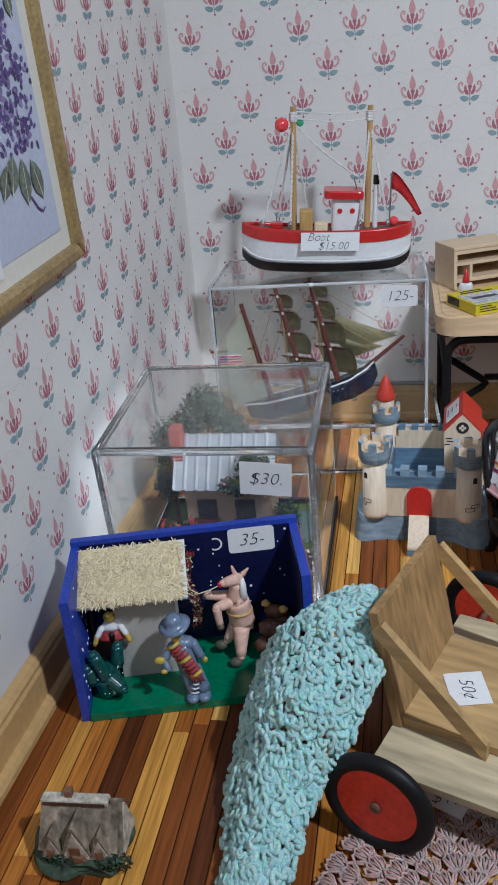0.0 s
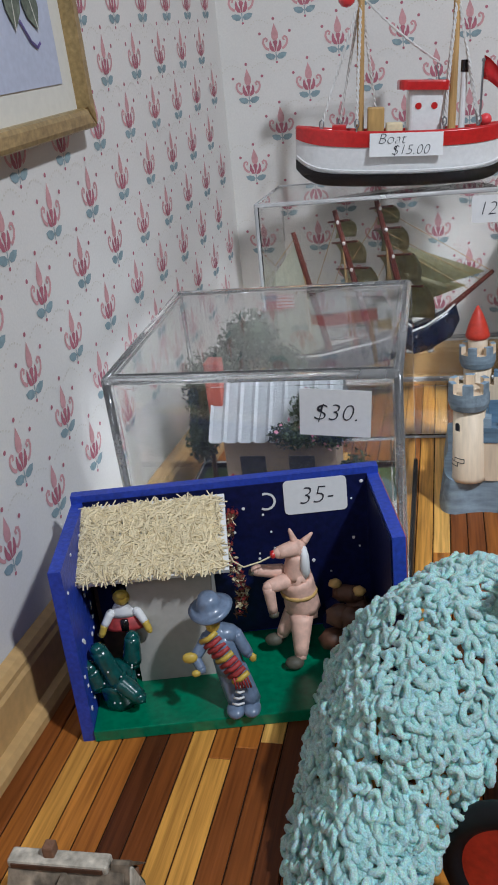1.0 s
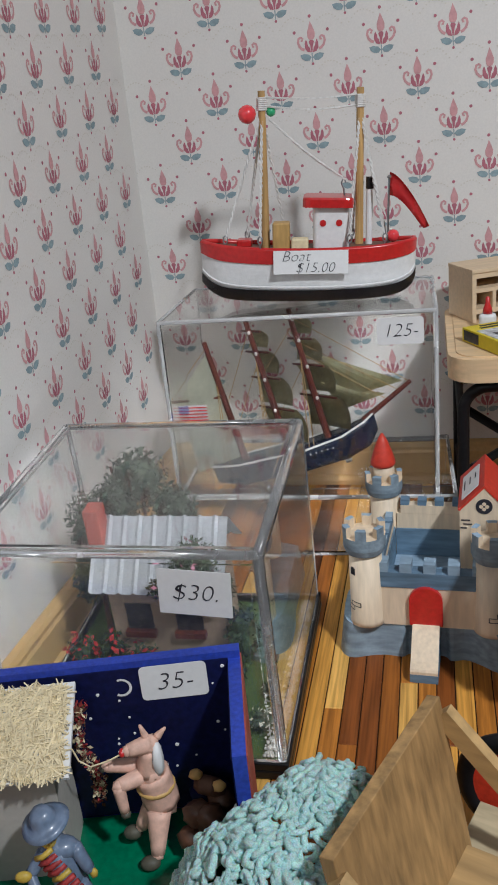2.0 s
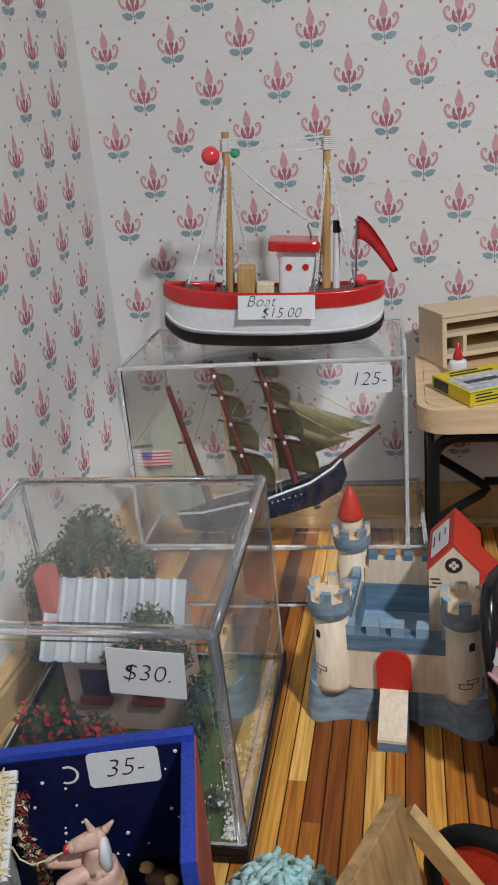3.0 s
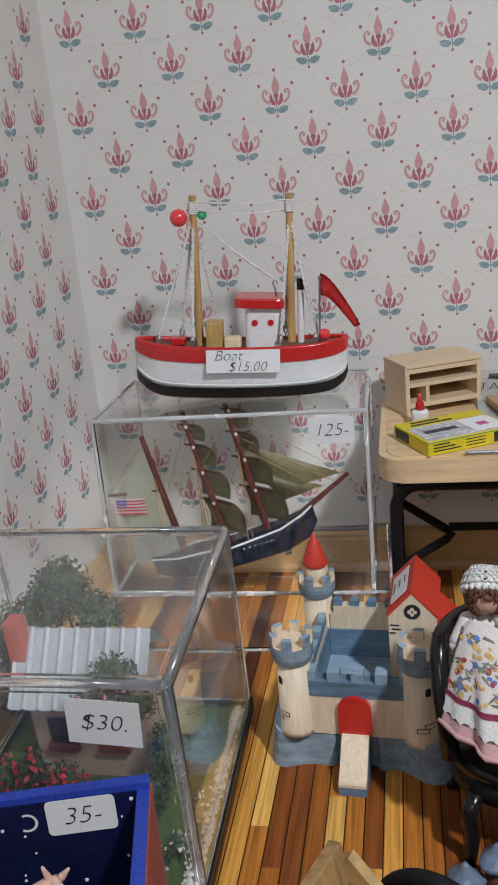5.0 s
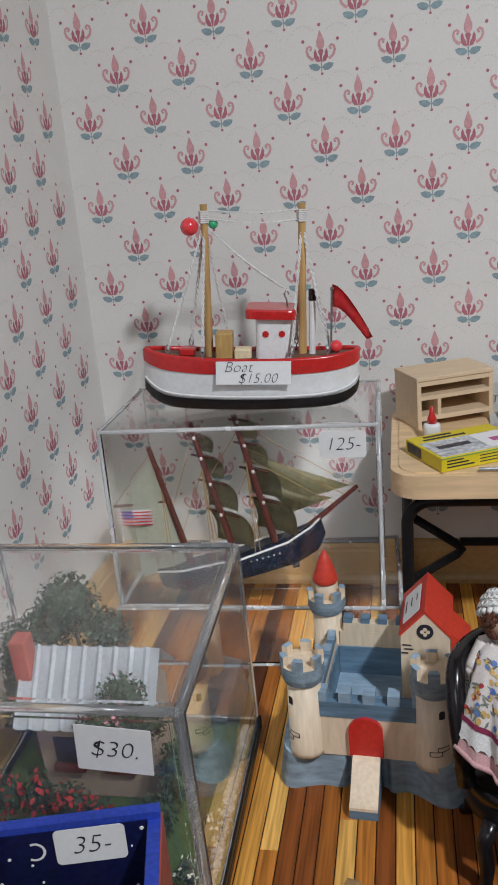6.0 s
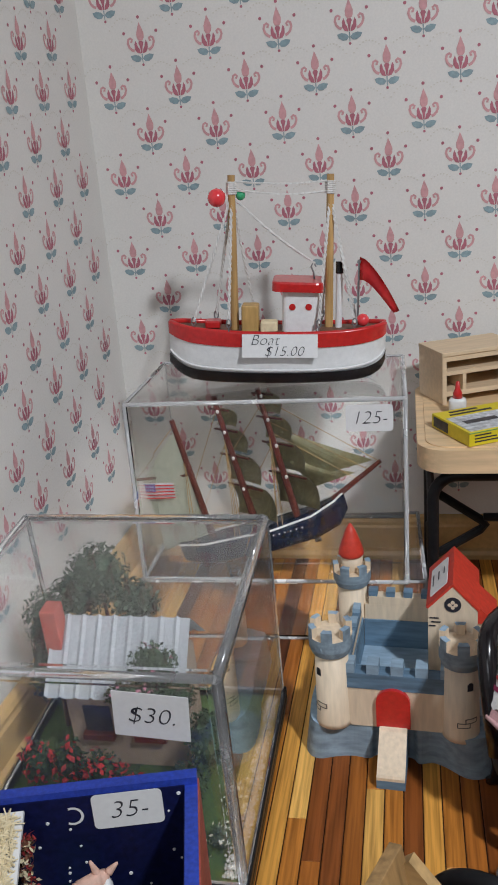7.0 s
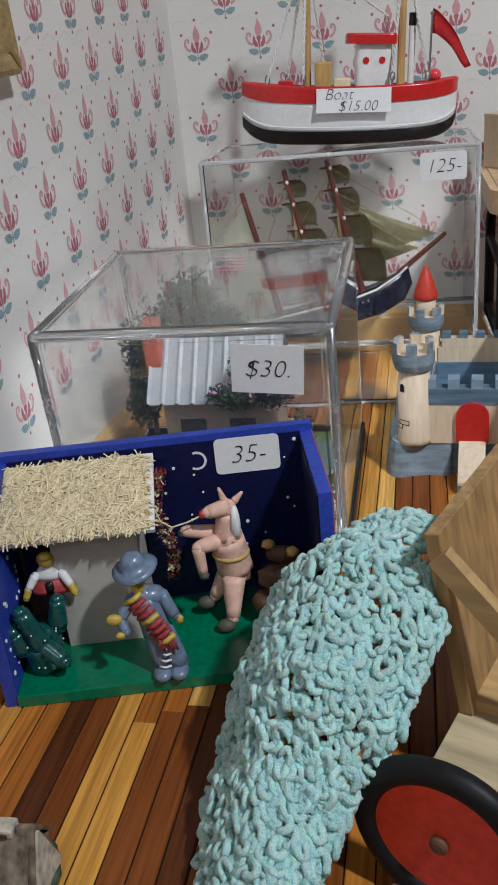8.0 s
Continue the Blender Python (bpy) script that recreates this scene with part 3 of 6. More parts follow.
part("hull", hull_mesh([(-0.05, 0.004, 0.006, 0.016), (-0.035, 0.008, 0.001, 0.014), (0, 0.0095, 0, 0.0125), (0.03, 0.008, 0, 0.014), (0.045, 0.004, 0.003, 0.017), (0.052, 0.0006, 0.010, 0.0195)]), "navy", ship, "glossy navy hull", True)
for sy in (-1, 1):
    tubepts = [(-0.05, sy * 0.0044, 0.016), (-0.035, sy * 0.0084, 0.0143), (0, sy * 0.0099, 0.0128), (0.03, sy * 0.0084, 0.0143), (0.045, sy * 0.0044, 0.0173), (0.053, 0, 0.0198)]
    part("rail", tube(bmesh.new(), tubepts, 0.0006), "cord", ship, "white rail stripe")
for i in range(6):
    part("port", blob(bmesh.new(), (0.006 + i * 0.0035, -0.0102, 0.0105), 0.0005, 1), "cord", ship)
for x, h in ((-0.030, 0.080), (-0.003, 0.084), (0.022, 0.082)):
    part("mast", tube(bmesh.new(), [(x, 0, 0.01), (x, 0, h)], 0.0023, 9, r1=0.0015), "mast", ship, "reddish wooden mast")
part("bowsprit", tube(bmesh.new(), [(0.045, 0, 0.017), (0.078, 0, 0.030)], 0.0016, 8, r1=0.0011), "mast", ship)
part("boom", tube(bmesh.new(), [(-0.028, 0, 0.050), (-0.063, 0, 0.056)], 0.0009, 6), "mast", ship)
for x, zs in ((-0.004, ((0.018, 0.036, 0.016), (0.038, 0.053, 0.013), (0.055, 0.067, 0.010), (0.069, 0.078, 0.008))), (0.022, ((0.018, 0.036, 0.016), (0.038, 0.053, 0.013), (0.055, 0.067, 0.010), (0.069, 0.078, 0.008)))):
    for z0, z1, hw in zs:
        bm = bmesh.new()
        rows = []
        for j in range(7):
            v = j / 6
            row = []
            for u in range(7):
                fx, fy = 0.002 + 0.008 * math.sin(math.pi * (0.1 + 0.8 * (1 - v))) * (1 - 0.45 * (2 * u / 6 - 1) ** 2), hw * (2 * u / 6 - 1)
                row.append(bm.verts.new((x + fx * 0.8 - fy * 0.74, fx * 0.6 + fy * 0.95, z0 + (z1 - z0) * v)))
            rows.append(row)
        for a, b in zip(rows, rows[1:]):
            for u in range(6):
                bm.faces.new((a[u], a[u + 1], b[u + 1], b[u]))
        bmesh.ops.solidify(bm, geom=bm.faces[:], thickness=0.0004)
        part("square_sail", bm, "sail", ship, "curved olive sail", True)
        part("yard", tube(bmesh.new(), [(x + 0.0016 + 0.6 * (hw + 0.002), 0.0012 - 0.8 * (hw + 0.002), z1), (x + 0.0016 - 0.6 * (hw + 0.002), 0.0012 + 0.8 * (hw + 0.002), z1)], 0.0006, 6), "mast", ship)
        part("bead", blob(bmesh.new(), (x + 0.001, -0.0022, z1), 0.0011, 1), "cord", ship)


def sheet(bm, a, b, c, d, bulge=0.002, n=6):
    a, b, c, d = map(Vector, (a, b, c, d))
    rows = []
    for j in range(n + 1):
        v = j / n
        rows.append([bm.verts.new((a.lerp(b, i / n)).lerp(d.lerp(c, i / n), v) + Vector((0, -bulge * math.sin(math.pi * i / n) * math.sin(math.pi * v), 0))) for i in range(n + 1)])
    for u, v in zip(rows, rows[1:]):
        for i in range(n):
            bm.faces.new((u[i], u[i + 1], v[i + 1], v[i]))
    bmesh.ops.solidify(bm, geom=bm.faces[:], thickness=0.0003)
    return bm


part("spanker", sheet(bmesh.new(), (-0.060, 0, 0.014), (-0.032, 0, 0.016), (-0.0315, 0, 0.074), (-0.060, 0, 0.054)), "sail2", ship, "pale cloth sail")
for tip, top, foot in (((0.074, 0.004, 0.0300), 0.058, (0.040, 0.004, 0.030)), ((0.062, 0.006, 0.0255), 0.042, (0.036, 0.006, 0.024))):
    part("jib", sheet(bmesh.new(), foot, tip, (0.0280, 0.003, top), (0.0270, 0.003, top), 0.003), "sail", ship)
fl = part("ensign", sheet(bmesh.new(), (-0.066, -0.003, 0.036), (-0.048, -0.003, 0.036), (-0.048, -0.003, 0.0445), (-0.066, -0.003, 0.0445), 0.0004), "card", ship, "small striped flag")
fl.matrix_local = Matrix.Translation((-0.0505, -0.0035, 0.0475)) @ pose(0, 0, 0, 0, 13, 0) @ Matrix.Translation((0.0570, 0.003, -0.040))
for i in range(5):
    part("stripe", B(-0.066, -0.048, -0.0040, -0.0037, 0.0364 + i * 0.0017, 0.0369 + i * 0.0017), "red", fl)
part("canton", B(-0.066, -0.059, -0.0043, -0.0040, 0.0403, 0.0445), "flagblue", fl)
bm = bmesh.new()
for x, h in ((-0.004, 0.080), (0.022, 0.078), (-0.030, 0.076)):
    for dx, sy in ((-0.012, -1), (-0.009, -1), (-0.012, 1), (-0.009, 1)):
        tube(bm, [(x, 0, h * 0.82), (x + dx, sy * 0.009, 0.014)], 0.00022, 4)
tube(bm, [(0.022, 0, 0.079), (0.077, 0, 0.030)], 0.00022, 4)
for a_, b_ in (((0.022, 0, 0.075), (-0.004, 0, 0.055)), ((0.022, 0, 0.060), (0.062, 0, 0.024)), ((0.022, 0, 0.066), (0.070, 0, 0.027)), ((0.022, 0, 0.055), (-0.004, 0, 0.030)), ((-0.004, 0, 0.062), (-0.030, 0, 0.030)), ((-0.030, 0, 0.060), (-0.055, 0, 0.016))):
    tube(bm, [a_, b_], 0.00022, 4)
tube(bm, [(-0.004, 0, 0.078), (-0.030, 0, 0.045)], 0.00022, 4)
tube(bm, [(-0.030, 0, 0.077), (-0.063, 0, 0.056)], 0.00022, 4)
part("rigging", bm, "ply", ship, "fine tan thread rigging")
for x in (-0.025, 0.03):
    part("cradle", B(x - 0.002, x + 0.002, -0.006, 0.006, -0.008 + 0.23 * x, 0.004), "acryl", ship)

# ---- red and white boat on top of the case ----
boat = thing("model_boat", pose(0.0375, 0.622, 0.1425, 0, 3.6, 6), "red and white wooden toy boat with string rigging", "model boat")
HB = [(-0.058, 0.0012, 0.010, 0.0305), (-0.052, 0.0075, 0.0045, 0.0297), (-0.042, 0.0125, 0.001, 0.0285), (-0.02, 0.0158, 0, 0.0272), (0.01, 0.0165, 0, 0.0268), (0.035, 0.0145, 0.001, 0.0275), (0.048, 0.0105, 0.003, 0.0287), (0.055, 0.0055, 0.007, 0.0295), (0.0575, 0.0015, 0.012, 0.030)]


def finer(st, k=4):
    """More stations along a hull, on a smooth curve through the given ones."""
    out = []
    n = len(st)
    for i in range(n - 1):
        p0, p1, p2, p3 = (Vector(st[max(0, min(n - 1, q))]) for q in (i - 1, i, i + 1, i + 2))
        for j in range(k):
            t = j / k
            out.append(tuple(0.5 * (2 * p1 + (p2 - p0) * t + (2 * p0 - 5 * p1 + 4 * p2 - p3) * t * t + (3 * p1 - p0 - 3 * p2 + p3) * t ** 3)))
    return out + [st[-1]]


HB = finer(HB)


def band(st, z_lo, z_hi, out):
    """A strake round a hull between two heights, given as shares of its depth."""
    bm = bmesh.new()
    loop = [(x, -hb, zk, zr) for x, hb, zk, zr in st] + [(x, hb, zk, zr) for x, hb, zk, zr in st[::-1]]
    rows = []
    for s in (z_lo + (z_hi - z_lo) * (q / 10) ** 2.2 for q in range(11)):
        row = []
        for x, y, zk, zr in loop:
            k = s ** (1 / 2.6) if s < 1 else 1
            k = k ** 0.42
            row.append(bm.verts.new((x * (1 + out * 0.3 / 0.058), y * k + math.copysign(out, y), zk + (zr - zk) * s)))
        rows.append(row)
    n = len(loop)
    for u, v in zip(rows, rows[1:]):
        for i in range(n):
            bm.faces.new((u[i], u[(i + 1) % n], v[(i + 1) % n], v[i]))
    return bm


part("hull", hull_mesh(HB, 10), "white", boat, "white gloss hull", True)
part("gunwale", band(HB, 0.79, 1.06, 0.0006), "red", boat, "red painted gunwale", True)
part("keel_band", band(HB, 0.002, 0.27, 0.0006), "keel", boat, "black painted bottom", True)
dk = [(x * 0.965, hb * 0.8, 0, zr) for x, hb, zk, zr in HB]
bm = bmesh.new()
loop = [bm.verts.new((x * 0.97, -hb * 0.78, zr + 0.0004)) for x, hb, zk, zr in HB] + [bm.verts.new((x * 0.97, hb * 0.78, zr + 0.0004)) for x, hb, zk, zr in HB[::-1]]
bm.faces.new(loop)
part("deck", bm, "deck", boat, "dark wooden deck")
for sy in (-1, 1):
    pts = [(x * 0.985, sy * hb * 0.9, zr + 0.0012) for x, hb, zk, zr in HB]
    part("rail_cap", tube(bmesh.new(), pts, 0.0016, 6), "red", boat, "", True)
    for z0, rr in ((0.0062, 0.0006),):
        pts = [(x * 0.99, sy * (hb * 0.90 + 0.0006), zk + (zr - zk) * 0.34) for x, hb, zk, zr in HB]
        part("rubbing_strake", tube(bmesh.new(), pts, rr, 5), "white", boat)
for x in (-0.0225, 0.0275):
    mst = part("mast", tube(bmesh.new(), [(x, 0, 0.026), (x - 0.0005, 0, 0.1065)], 0.00225, 10, r1=0.0019), "stick", boat, "bamboo stick mast")
    for k in range(7):
        tube_m = tube(bmesh.new(), [(x - 0.0005 + 0.0024 * math.cos(a), 0.0024 * math.sin(a), 0.0975 + k * 0.0009) for a in (0, 1.05, 2.1, 3.14, 4.2, 5.2)], 0.0005, 5, closed=True)
        part("cord_wrap", tube_m, "cord", mst)
part("red_bead", blob(bmesh.new(), (-0.0305, -0.001, 0.0955), 0.0048, 2), "ball", boat, "glossy red bead", True)
part("green_bead", blob(bmesh.new(), (-0.0185, 0.002, 0.0965), 0.0026, 2), "green", boat, "small green bead", True)
bm = bmesh.new()
prism(bm, rounded(0.019, 0.021, 0.003), 0.027, 0.0495)
cab = part("cabin", bm, "white", boat, "white wheelhouse")
cab.location = (0.0125, 0, 0)
for dx in (-0.0042, 0.0042):
    p = part("porthole", lathe(bmesh.new(), [(0.0017, 0), (0.0017, 0.0004)], 14, pose(dx, -0.0105, 0.0415, 90)), "red", cab, "red painted porthole")
bm = bmesh.new()
prism(bm, rounded(0.0265, 0.027, 0.004), 0.0495, 0.0545, bevel=0.001)
rf = part("cabin_roof", bm, "red", boat, "red wheelhouse roof")
rf.location = (0.0095, 0, 0)
rf.rotation_euler = (0, 0.03, 0)
part("chest", B(-0.0185, -0.0095, -0.007, 0.004, 0.027, 0.0415, 0.0008), "block", boat, "yellow wooden block")
part("crate", B(-0.0085, 0.0005, -0.009, -0.001, 0.0265, 0.0335, 0.001), "straw", boat, "small yellow crate")
part("hatch", B(-0.038, -0.030, -0.005, 0.004, 0.029, 0.033, 0.0008), "red", boat)
part("funnel", tube(bmesh.new(), [(0.0325, -0.002, 0.026), (0.0325, -0.002, 0.062)], 0.0018, 10), "white", boat, "white funnel")
part("funnel_cap", tube(bmesh.new(), [(0.0325, -0.002, 0.0575), (0.0325, -0.002, 0.0635)], 0.0021, 10), "keel", boat)
part("red_bead", blob(bmesh.new(), (0.045, -0.004, 0.0335), 0.0034, 2), "ball", boat, "glossy red bead", True)
part("flagpole", tube(bmesh.new(), [(0.0425, 0, 0.029), (0.0425, 0, 0.063)], 0.0006, 6), "steel", boat)
part("pole_knob", blob(bmesh.new(), (0.0425, 0, 0.063), 0.0012, 1), "steel", boat)
fb = bmesh.new()
rows = []
for i in range(12):
    s = i / 11
    x = 0.0428 + 0.0215 * s ** 0.85
    zt = 0.0655 - 0.028 * s ** 1.25
    w = 0.0105 * (1 - s) ** 0.75 + 0.0012
    y = 0.002 * math.sin(s * 9)
    rows.append([fb.verts.new((x, y, zt)), fb.verts.new((x - 0.0015 * s, y + 0.0012 * math.sin(5 * s), zt - w * 0.5)), fb.verts.new((x - 0.003 * s, y, zt - w))])
for u, v in zip(rows, rows[1:]):
    for k in range(2):
        fb.faces.new((u[k], u[k + 1], v[k + 1], v[k]))
bmesh.ops.solidify(fb, geom=fb.faces[:], thickness=0.0004)
part("pennant", fb, "ball", boat, "red cloth pennant", True)
eyes = [(-0.0435, -0.009), (-0.0335, 0.010), (-0.0245, -0.0145), (-0.0125, 0.0135), (0.022, -0.0145), (0.024, 0.0135), (0.0405, -0.011)]
for x, y in eyes:
    pts = [(x, y, 0.0275), (x, y, 0.0315)] + [(x + 0.0012 * math.sin(a), y, 0.0337 - 0.0022 * math.cos(a)) for a in (0.3, 1.2, 2.2, 3.14, 4.1, 5.1, 5.9)]
    part("screw_eye", tube(bmesh.new(), pts, 0.00045, 6), "steel", boat, "steel screw eye")
part("screw_eye", tube(bmesh.new(), [(0.0195, 0, 0.054), (0.019, 0, 0.058), (0.0178, 0, 0.0605), (0.019, 0, 0.0635), (0.0202, 0, 0.0605)], 0.0005, 6), "steel", boat, "steel screw eye")


def cord(parent, a, b, r=0.00072, sag=0.0, n=10):
    a, b = Vector(a), Vector(b)
    bm = bmesh.new()
    for ph in (0, math.pi):
        pts = []
        k = max(12, int((b - a).length / 0.0012))
        for i in range(k + 1):
            s = i / k
            p = a.lerp(b, s) - Vector((0, 0, sag * math.sin(math.pi * s)))
            w = i * 1.25 + ph
            pts.append(p + Vector((math.cos(w), math.sin(w), 0)) * r * 0.6)
        tube(bm, pts, r * 0.75, 4)
    return part("cord", bm, "cord", parent, "twisted white string")


m1, m2 = (-0.023, 0, 0.0965), (0.027, 0, 0.0965)
for x, y in eyes[:4]:
    cord(boat, m1, (x, y, 0.0335))
for x, y in eyes[4:]:
    cord(boat, m2, (x, y, 0.0335))
cord(boat, m2, (0.0425, 0.004, 0.030))
cord(boat, m1, (0.0195, 0, 0.0625), sag=0.002)
cord(boat, (-0.023, 0, 0.1035), (0.027, 0, 0.1035), sag=0.0015)
cord(boat, (-0.023, 0, 0.0995), (0.027, 0, 0.0985), sag=0.002)
tag = part("price_tag", B(-0.0175, 0.0215, -0.0002, 0.0001, -0.0065, 0.0055), "card", boat, "white paper tag with handwriting")
tag.matrix_local = pose(0.0, -0.0180, 0.0232, -8, 0, 0)
lettering("handwriting", "Boat", 0.0080, pose(-0.0060, -0.0004, 0.0024) @ UP, tag, 0.3)
lettering("handwriting", "$15.00", 0.0074, pose(0.0040, -0.0004, -0.0034) @ UP, tag, 0.3)
# ---- garden under a clear cover ----
garden = thing("garden_diorama", pose(-0.0100, 0.4125, 0, 4.6) @ pose(0, 0.055, 0), "miniature cottage garden under a clear acrylic cover", "diorama")
GW, GD = 0.116, 0.110
part("base", B(-GW / 2, GW / 2, -GD / 2, GD / 2, 0.0005, 0.005, 0.0008), "black", garden, "black plastic base")
ob = part("cover", clear_box(bmesh.new(), GW - 0.002, GD - 0.002, 0.0950, 0.0026, 0.0046), "acryl", garden, "clear acrylic cover with rounded edges", tidy=False)
ob.location = (0, 0, 0.0088)
edge_tubes(garden, GW - 0.003, GD - 0.003, 0.0945, 0.0017, 0.0088, False, "edge2")
for x0, x1, y0, y1 in ((-GW / 2, GW / 2, -GD / 2, -GD / 2 + 0.0022), (-GW / 2, GW / 2, GD / 2 - 0.0022, GD / 2), (-GW / 2, -GW / 2 + 0.0022, -GD / 2 + 0.0023, GD / 2 - 0.0023), (GW / 2 - 0.0022, GW / 2, -GD / 2 + 0.0023, GD / 2 - 0.0023)):
    part("rim", B(x0, x1, y0, y1, 0.0051, 0.0087, 0.0005), "black", garden, "raised black plastic rim")
ob.visible_shadow = False
sticker("price_tag", garden, pose(0.0325, -GD / 2 - 0.0004, 0.0885) @ pose(0, 0, 0, 90, 0, 0) @ pose(0, 0, 0, 0, 0, -4), 0.0262, 0.0188, "$30.", 0.0098, "white paper tag with handwritten price", 0.0004)
bm = bmesh.new()
n = 26
gv = [[bm.verts.new((-0.053 + 0.106 * i / n, -0.05 + 0.1 * j / n, 0.0062 + 0.0014 * noise.noise(Vector((i * 0.4, j * 0.4, 0))))) for i in range(n + 1)] for j in range(n + 1)]
for j in range(n):
    for i in range(n):
        bm.faces.new((gv[j][i], gv[j][i + 1], gv[j + 1][i + 1], gv[j + 1][i]))
part("turf", bm, "turf", garden, "green scatter turf", True)
house = part("house", B(-0.030, 0.022, -0.002, 0.022, 0.006, 0.052), "stucco", garden, "tan stuccoed cottage")
# gables
bm = bmesh.new()
prism(bm, [(-0.002, 0.052), (0.022, 0.052), (0.010, 0.066)], -0.030, 0.022, Matrix(((0, 0, 1, 0), (1, 0, 0, 0), (0, 1, 0, 0), (0, 0, 0, 1))))
part("gable", bm, "stucco", house)
for sgn, y0, y1 in ((-1, -0.012, 0.010), (1, 0.010, 0.030)):
    bm = bmesh.new()
    za, zb = (0.0500, 0.0735) if sgn < 0 else (0.0735, 0.052)
    m_ = 44
    top, bot = [], []
    for i in range(m_ + 1):
        x = -0.034 + 0.060 * i / m_
        h = 0.0010 if i % 5 == 0 else 0.0
        top.append((bm.verts.new((x, y0, za + h)), bm.verts.new((x, y1, zb + h))))
    for a, b in zip(top, top[1:]):
        bm.faces.new((a[0], b[0], b[1], a[1]))
    bmesh.ops.solidify(bm, geom=bm.faces[:], thickness=0.0008)
    part("roof", bm, "tin", house, "silver ribbed tin roof")
part("chimney", B(-0.0355, -0.0285, 0.0, 0.009, 0.050, 0.0815, 0.0006), "brick", house, "red chimney")
for x in (-0.017, 0.006):
    w = part("window", B(x - 0.006, x + 0.006, -0.0026, -0.0018, 0.024, 0.038), "dphoto", house)
    part("window_box", B(x - 0.007, x + 0.007, -0.0052, -0.002, 0.0215, 0.0245), "mast", w)
house.location = (0.0015, 0.0057, 0.0010)
rng = random.Random(8)


def shrub(name, spots, n, size, mats, label, parent=garden, share=3):
    bm = bmesh.new()
    for (c, r) in spots:
        blob(bm, c, tuple(v * 0.62 for v in r), 2, 0, 0.6)
        leaves(bm, c, r, n, size, rng, 0)
        if len(mats) > 1:
            leaves(bm, (c[0], c[1] - 0.001, c[2] + 0.001), tuple(v * 1.08 for v in r), n // share, size * 1.3, rng, 1)
    return part(name, bm, mats, parent, label)


for spots in ([((-0.018, 0.036, 0.082), (0.016, 0.010, 0.015)), ((-0.030, 0.036, 0.070), (0.013, 0.009, 0.012)), ((-0.004, 0.036, 0.068), (0.012, 0.009, 0.011))],
              [((-0.042, 0.026, 0.062), (0.010, 0.012, 0.018)), ((-0.044, 0.022, 0.040), (0.008, 0.010, 0.014))]):
    t_ = shrub("tree", spots, 900, 0.0013, ["fol2"], "dusty green foam tree")
    x, y = spots[0][0][0], spots[0][0][1]
    part("trunk", tube(bmesh.new(), [(x, y, 0.006), (x + 0.001, y, 0.035), (x, y, spots[0][0][2])], 0.0016, 7, r1=0.0006), "brown", t_)
shrub("bush", [((0.016, -0.004, 0.066), (0.0105, 0.007, 0.0100)), ((0.008, -0.009, 0.056), (0.0125, 0.006, 0.0065)), ((0.024, -0.007, 0.056), (0.0090, 0.006, 0.0070))], 760, 0.0010, ["fol", "bloomp"], "climbing bush with a few pink blooms on the roof", share=30)
shrub("flower_bush", [((-0.036, -0.015, 0.024), (0.008, 0.006, 0.013)), ((-0.022, -0.016, 0.026), (0.008, 0.006, 0.013)), ((-0.008, -0.016, 0.022), (0.008, 0.006, 0.011)), ((0.003, -0.018, 0.018), (0.007, 0.006, 0.010))], 200, 0.0013, ["fol", "bloom"], "red flowering shrubs")
shrub("flower_bush", [((-0.04, -0.035, 0.015), (0.009, 0.006, 0.009)), ((-0.018, -0.037, 0.015), (0.010, 0.006, 0.009)), ((0.008, -0.037, 0.015), (0.010, 0.006, 0.009)), ((0.035, -0.042, 0.012), (0.007, 0.005, 0.008))], 240, 0.0009, ["fol", "bloomw"], "white flowering edging", share=5)
shrub("bush", [((0.034, -0.006, 0.030), (0.008, 0.009, 0.017)), ((0.028, -0.018, 0.020), (0.008, 0.007, 0.012)), ((0.031, 0.006, 0.026), (0.007, 0.007, 0.012))], 300, 0.0013, ["fol"], "dark green bush")
shrub("bush", [((0.045, -0.034, 0.012), (0.006, 0.006, 0.006)), ((0.046, -0.014, 0.010), (0.005, 0.008, 0.005))], 200, 0.0008, ["fol2", "bloomw"], "low bush with white blooms", share=6)
part("pond", lathe(bmesh.new(), [(0.011, 0.0060), (0.0105, 0.0082), (0.0098, 0.0082)], 26, pose(0.038, 0.022, 0) @ Matrix.Diagonal((1, 1.5, 1, 1))), "pond", garden, "shiny resin pond")
bm = bmesh.new()
for _ in range(1000):
    y = rng.uniform(-0.049, 0.049)
    x = 0.0500 + rng.gauss(0, 0.0016) if rng.random() < 0.75 else 0.012 + rng.gauss(0, 0.004)
    if x < 0.03 and y > -0.004:
        continue
    if x > 0.0523:
        continue
    box(bm, -0.00042, 0.00042, -0.00042, 0.00042, -0.0003, 0.0004, m=pose(x, y, 0.0074, rng.uniform(0, 90), rng.uniform(0, 90), rng.uniform(0, 90)))
tagged(part("gravel", bm, "gravel", garden, "pale gravel edging"), kind="stuff")

# ---- blue painted box scene ----
ang = math.degrees(math.atan2(0.027, 0.1085))
BW, BD, BH = 0.1125, 0.052, 0.068
bx = thing("blue_box_scene", pose(-0.0725, 0.3755, 0, 0, 0, ang) @ pose(0, 0, 0), "open blue painted wooden box with a clay ranch scene", "diorama box")
T = 0.0042
